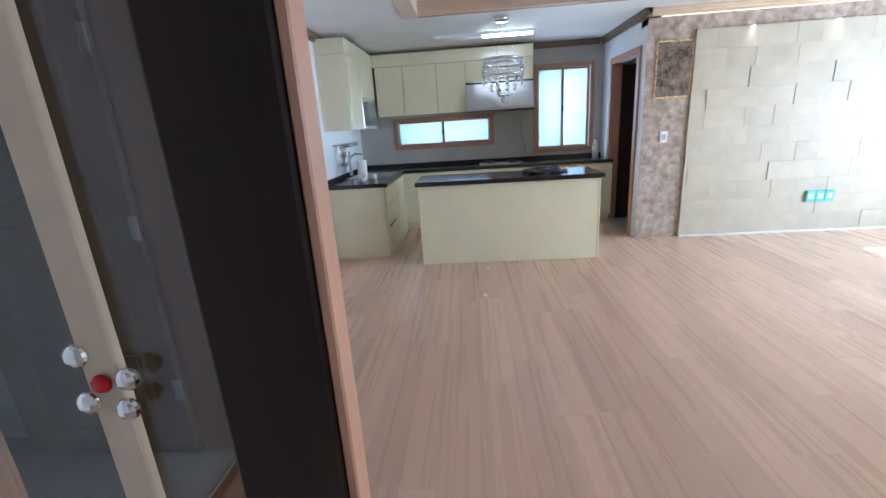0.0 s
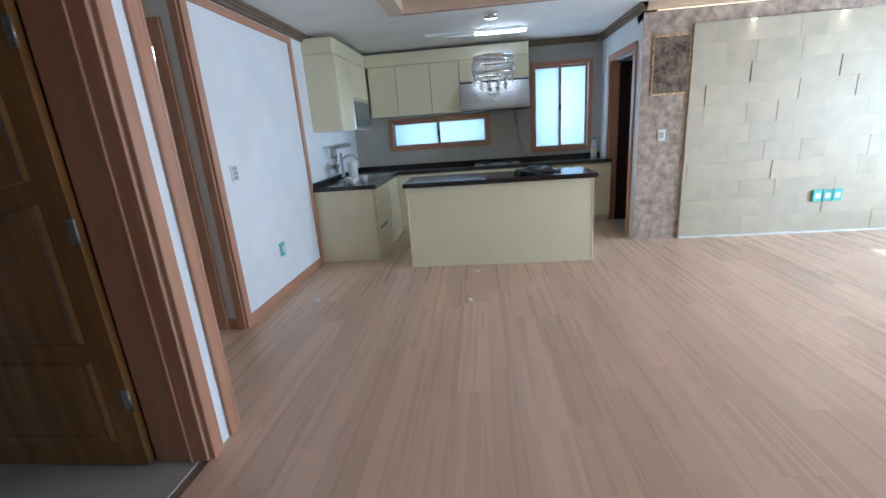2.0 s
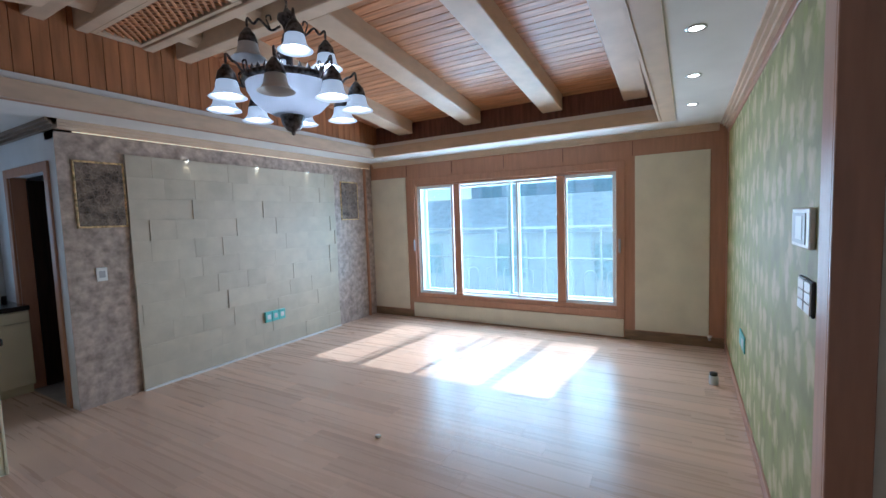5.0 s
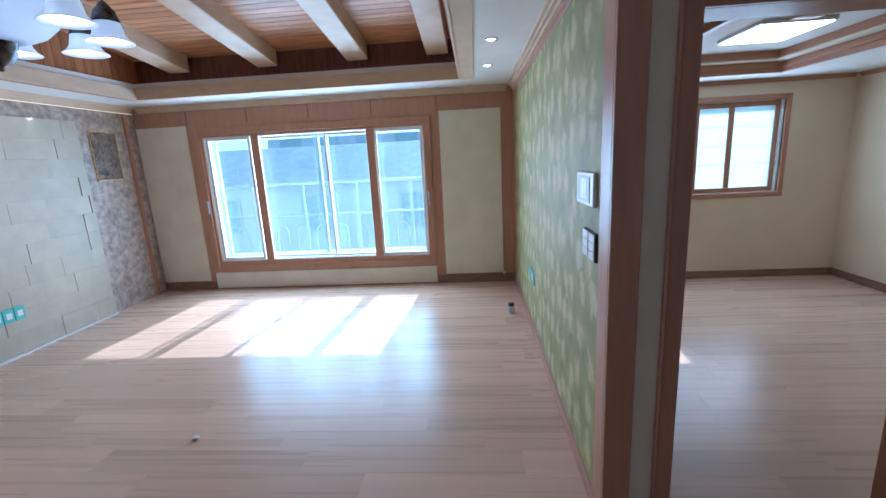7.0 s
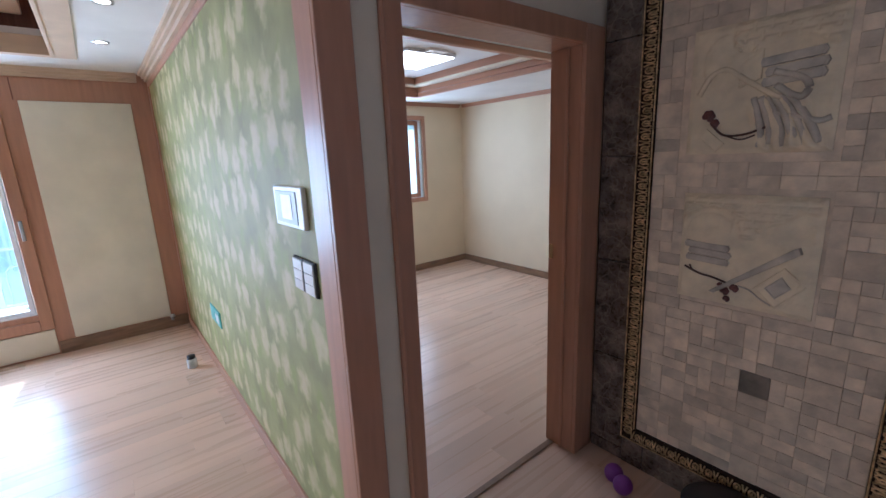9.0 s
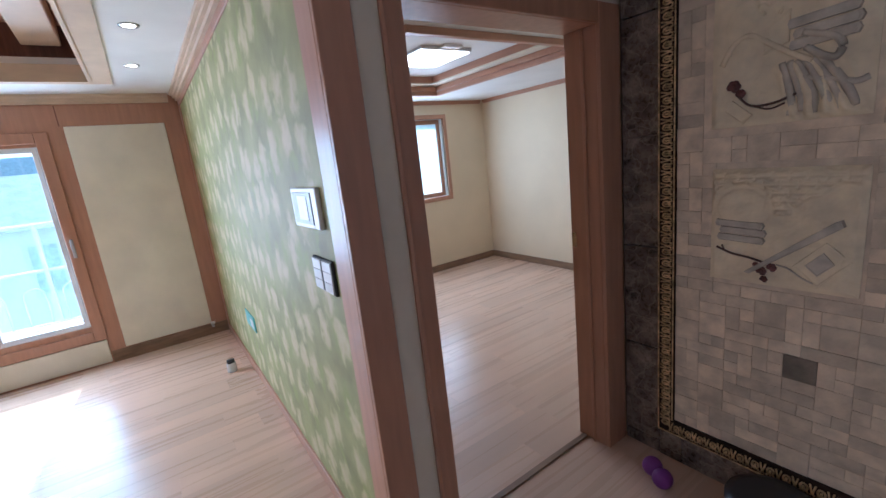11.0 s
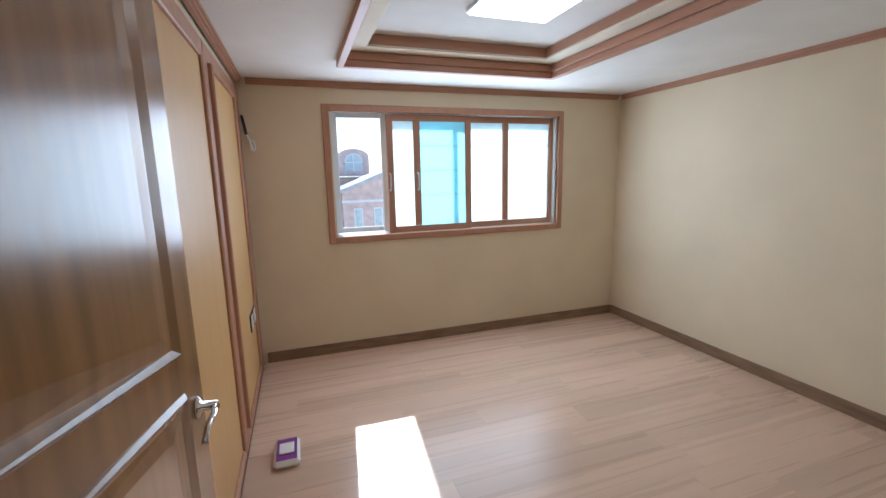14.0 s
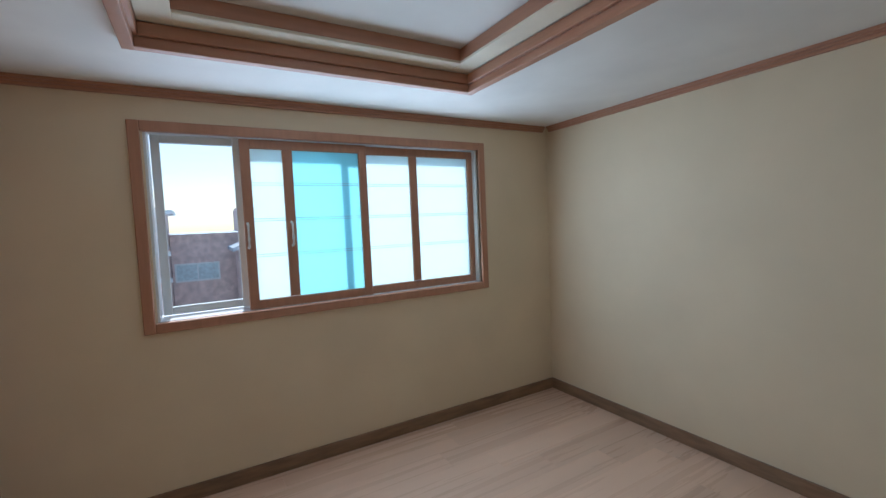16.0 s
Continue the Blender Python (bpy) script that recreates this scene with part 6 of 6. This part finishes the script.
part("glass", boxes((-0.59, 0.000, 0.09, 0.064, 0.004, 2.02)), "door_glass", gd, "smoky clear glass")
part("glazing_bar", boxes((-0.004, -0.006, 0.09, 0.015, 0.0, 2.02), bevel=0.001), "beam", gd, "pale wood glazing bar")
orn = part("ornament", lathe(bmesh.new(), [(0, 0), (0.0052, 0.001), (0.0042, 0.003), (0, 0.004)], steps=14, m=pose(0.0055, -0.006, 1.306, 90, 0, 0)), "red", gd, "red stone of the crystal flower")
for dx, dz in ((-0.008, 0.016), (0.015, 0.003), (0.011, -0.014), (-0.009, -0.010)):
    bm = bmesh.new()
    bmesh.ops.create_uvsphere(bm, u_segments=12, v_segments=8, radius=0.0062, matrix=Matrix.Translation((0.0055 + dx, -0.008, 1.306 + dz)) @ Matrix.Diagonal((1, 0.6, 1, 1)))
    part("petal", bm, "chrome", orn)

# ---- outside ----
solid("ground", boxes((6.4, -300, -6.2, 600, 300, -6.1)), "asphalt", "grey street between the houses", "ground")
solid("balcony", boxes((XW + 0.28, -0.3, -0.3, 7.7, 6.0, 0.0)), "white_wall_out", "white balcony floor outside the window", "balcony")
# Unseen white slabs round the windows, added to throw sunlight at the opposite facades.
solid("wall_exterior_bounce", boxes((6.12, -25, -6.1, 6.36, -4.0, 8), (6.38, 5.3, -6.1, 6.40, 25, 8), (6.38, -0.3, 2.8, 6.40, 5.3, 8), (6.18, -4.0, 2.65, 6.36, -0.3, 8), (6.18, -4.0, -6.1, 6.36, -0.3, -0.25), (6.38, -0.3, -6.1, 6.40, 5.3, -0.32)), "white_wall_out", "unseen white outer wall, added to bounce sunlight onto the houses opposite", "wall")
rl = thing("balcony_railing", "white metal balcony railing with arched tops", "railing", at=(7.5, 2.5, 0))
for z, r in ((1.327, 0.022), (0.817, 0.018), (0.20, 0.018)):
    part("rail", tube(bmesh.new(), [(7.5, -0.25, z), (7.5, 5.95, z)], r), "alu", rl)
for k in range(8):
    part("post", boxes((7.48, -0.25 + k * 0.88, 0, 7.52, -0.21 + k * 0.88, 1.32)), "alu", rl)
bm_at = -0.1
while bm_at < 5.8:
    part("arch", tube(bmesh.new(), [(7.5, bm_at, 0.2), (7.5, bm_at, 0.54)] + [(7.5, bm_at + 0.095 - 0.095 * math.cos(a * math.pi / 6), 0.54 + 0.095 * math.sin(a * math.pi / 6)) for a in range(1, 6)] + [(7.5, bm_at + 0.19, 0.54), (7.5, bm_at + 0.19, 0.2)], 0.011, 5), "alu", rl)
    bm_at += 0.34


def house(name, label, x, y0, y1, z0, z1, depth, wall, roof_h, wins, win_size):
    h = thing(name, label, "house", at=(x, (y0 + y1) / 2, z0))
    part("wall", boxes((x, y0, z0, x + depth, y1, z1)), wall, h)
    part("roof", extrude_profile(bmesh.new(), [(x - 0.5, z1), (x + depth + 0.5, z1), (x + depth * 0.6, z1 + roof_h), (x + depth * 0.4, z1 + roof_h)], 1, y0 - 0.5, y1 + 0.5), "roof", h)
    for y, z in wins:
        w = part("window", boxes(*frame_bars(x - 0.06, x, y, y + win_size[0], z, z + win_size[1], 0.09)), "alu", h)
        part("pane", boxes((x - 0.02, y + 0.09, z + 0.09, x - 0.005, y + win_size[0] - 0.09, z + win_size[1] - 0.09)), "dark_glass", w)
        part("mullion", boxes((x - 0.05, y + win_size[0] / 2 - 0.03, z + 0.09, x - 0.021, y + win_size[0] / 2 + 0.03, z + win_size[1] - 0.09)), "alu", w)
    return h


house("house", "white rendered house with grey hipped roof across the street", 16, 0.5, 16, -6.1, 0.9, 8, "white_wall_out", 1.5, [(1.85 + 3.7 * k, -0.9) for k in range(4)], (1.4, 1.45))
house("house", "tall white apartment house behind the roofs", 40, 4.5, 19.5, -6.1, 9.5, 9, "white_wall_out", 0.6, [(5.4 + 3.6 * k, z) for k in range(4) for z in (0.5, 3.2, 5.9)], (2.2, 1.5))
house("house", "pink brick apartment house with a flat roof and wide windows", 30, -14, 0.2, -6.1, 1.5, 9, "pink_brick", 0.12, [(-12.6 + 3.3 * k, z) for k in range(3) for z in (-3.3, -1.07)] + [(-2.05, z) for z in (-3.3, -1.07)], (2.15, 1.0))
stair = thing("stair_tower", "pale pink stair tower with a projecting cornice", "tower", at=(29, 1.1, -6.1))
part("shaft", boxes((28.6, 0.25, -6.1, 31, 2.2, 2.55), bevel=0.02), "pink_brick", stair)
part("cornice", boxes((28.3, -0.1, 2.55, 31.3, 2.5, 2.75), bevel=0.03), "white_wall_out", stair)
part("band", boxes((28.5, 0.15, -0.9, 28.6, 2.3, -0.65), (28.5, 0.15, 0.45, 28.6, 2.3, 0.7)), "white_wall_out", stair)


def gabled_house():
    """A pink house whose low gable faces the bedroom."""
    h = thing("house", "pink house with a low gable and pale eaves", "house", at=(26, -5.5, -6.1))
    y0, y1, ym, z1, zp = -9.0, -2.85, -5.6, 0.7, 1.75
    part("wall", extrude_profile(bmesh.new(), [(y0, -6.1), (y1, -6.1), (y1, z1), (ym, zp), (y0, z1 - 0.4)], 0, 26.0, 29.5), "pink_brick", h)
    bm = extrude_profile(bmesh.new(), [(y1 + 0.35, z1 - 0.12), (y1 + 0.35, z1 + 0.06), (ym, zp + 0.22), (ym, zp + 0.02)], 0, 25.5, 29.6)
    extrude_profile(bm, [(ym, zp + 0.02), (ym, zp + 0.22), (y0 - 0.3, z1 - 0.35), (y0 - 0.3, z1 - 0.52)], 0, 25.5, 29.6)
    part("roof", bm, "roof", h)
    for y in (-3.9, -5.0, -6.4):
        w = part("window", boxes(*frame_bars(25.94, 25.99, y, y + 0.5, -1.4, -0.2, 0.06)), "white_wall_out", h)
        part("pane", boxes((25.97, y + 0.06, -1.34, 25.985, y + 0.44, -0.26)), "dark_glass", w)
    part("string_course", boxes((25.9, y0, 0.12, 25.99, y1 + 0.05, 0.25)), "white_wall_out", h)


gabled_house()

tower = thing("roof_turret", "pink brick roof turret with a large arched window", "turret", at=(33, -4.4, 1.5))
arch = [(-5.0, 1.9), (-3.8, 1.9)] + [(-4.4 + 0.6 * math.cos(a * math.pi / 8), 2.5 + 0.6 * math.sin(a * math.pi / 8)) for a in range(9)]
part("wall", extrude_profile(bmesh.new(), [(-5.5, 1.5), (-3.3, 1.5), (-3.3, 2.9)] + [(-4.4 + 1.1 * math.cos(a * math.pi / 8), 2.9 + 0.55 * math.sin(a * math.pi / 8)) for a in range(1, 8)] + [(-5.5, 2.9)], 0, 33, 36), "pink_brick", tower)
part("window", extrude_profile(bmesh.new(), arch, 0, 32.96, 32.99), "dark_glass", tower, "arched window with pale glass")
bm = boxes((32.92, -4.44, 1.9, 32.955, -4.36, 3.1), (32.92, -5.0, 2.46, 32.954, -3.8, 2.54))
tube(bm, [(32.95, p, q) for p, q in arch[2:]], 0.06, 6)
part("window_frame", bm, "white_wall_out", tower)

lamp_far = thing("ceiling_light", "round white glowing ceiling lamp in the small room", "ceiling light", at=(-2.55, 3.8, CEIL))
part("base", lathe(bmesh.new(), [(0, 0), (0.11, 0), (0.11, -0.03), (0, -0.03)], (-2.55, 3.8, CEIL), 24), "white_plastic", lamp_far)
part("stem", tube(bmesh.new(), [(-2.55, 3.8, CEIL - 0.03), (-2.55, 3.8, 2.28)], 0.008), "chrome", lamp_far)
part("shade", lathe(bmesh.new(), [(0, 2.28), (0.06, 2.275), (0.12, 2.24), (0.14, 2.19), (0.13, 2.17), (0, 2.165)], (-2.55, 3.8, 0), 24), "tube", lamp_far, "lit white glass shade")

# ---- floor planks ----
plank_mesh = mesh_of("plank", boxes((-0.0929, -0.5, -0.0058, 0.0929, 0.5, 0.0), bevel=0.0002), "plank")
rnd = random.Random(3)


def lay(parent, x0, x1, y0, y1, length=1.22, wide=0.186):
    n = max(1, round((x1 - x0) / wide))
    w = (x1 - x0) / n
    for i in range(n):
        y = y0 - rnd.uniform(0, length)
        while y < y1:
            a, b = max(y, y0), min(y + length, y1)
            if b - a > 0.02:
                p = new("plank", plank_mesh)
                p.parent = parent
                p.location = (x0 + (i + 0.5) * w, (a + b) / 2, 0)
                p.scale = (w / 0.186, b - a - 0.0004, 1)
            y += length


lay(floor, -0.9, 2.42, -1.7, YK)
lay(floor, XL, -0.9, 1.66, YK)
lay(floor, 2.42, XW, 0.0, YTV)
lay(floor, -3.2, XL, 1.66, 2.8)
lay(bed_floor, 2.42, XB, YBR, -0.19)
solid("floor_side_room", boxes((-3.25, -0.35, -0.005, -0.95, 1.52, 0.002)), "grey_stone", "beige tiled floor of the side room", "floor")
solid("floor_utility", boxes((XK, 5.05, -0.005, 3.2, YK, 0.001)), "grey_stone", "tiled floor of the utility room", "floor")
solid("floor_far_room", boxes((-3.25, 2.8, -0.005, XL - 0.2, 4.6, 0.0)), "plank", "oak laminate floor of the small room", "floor")
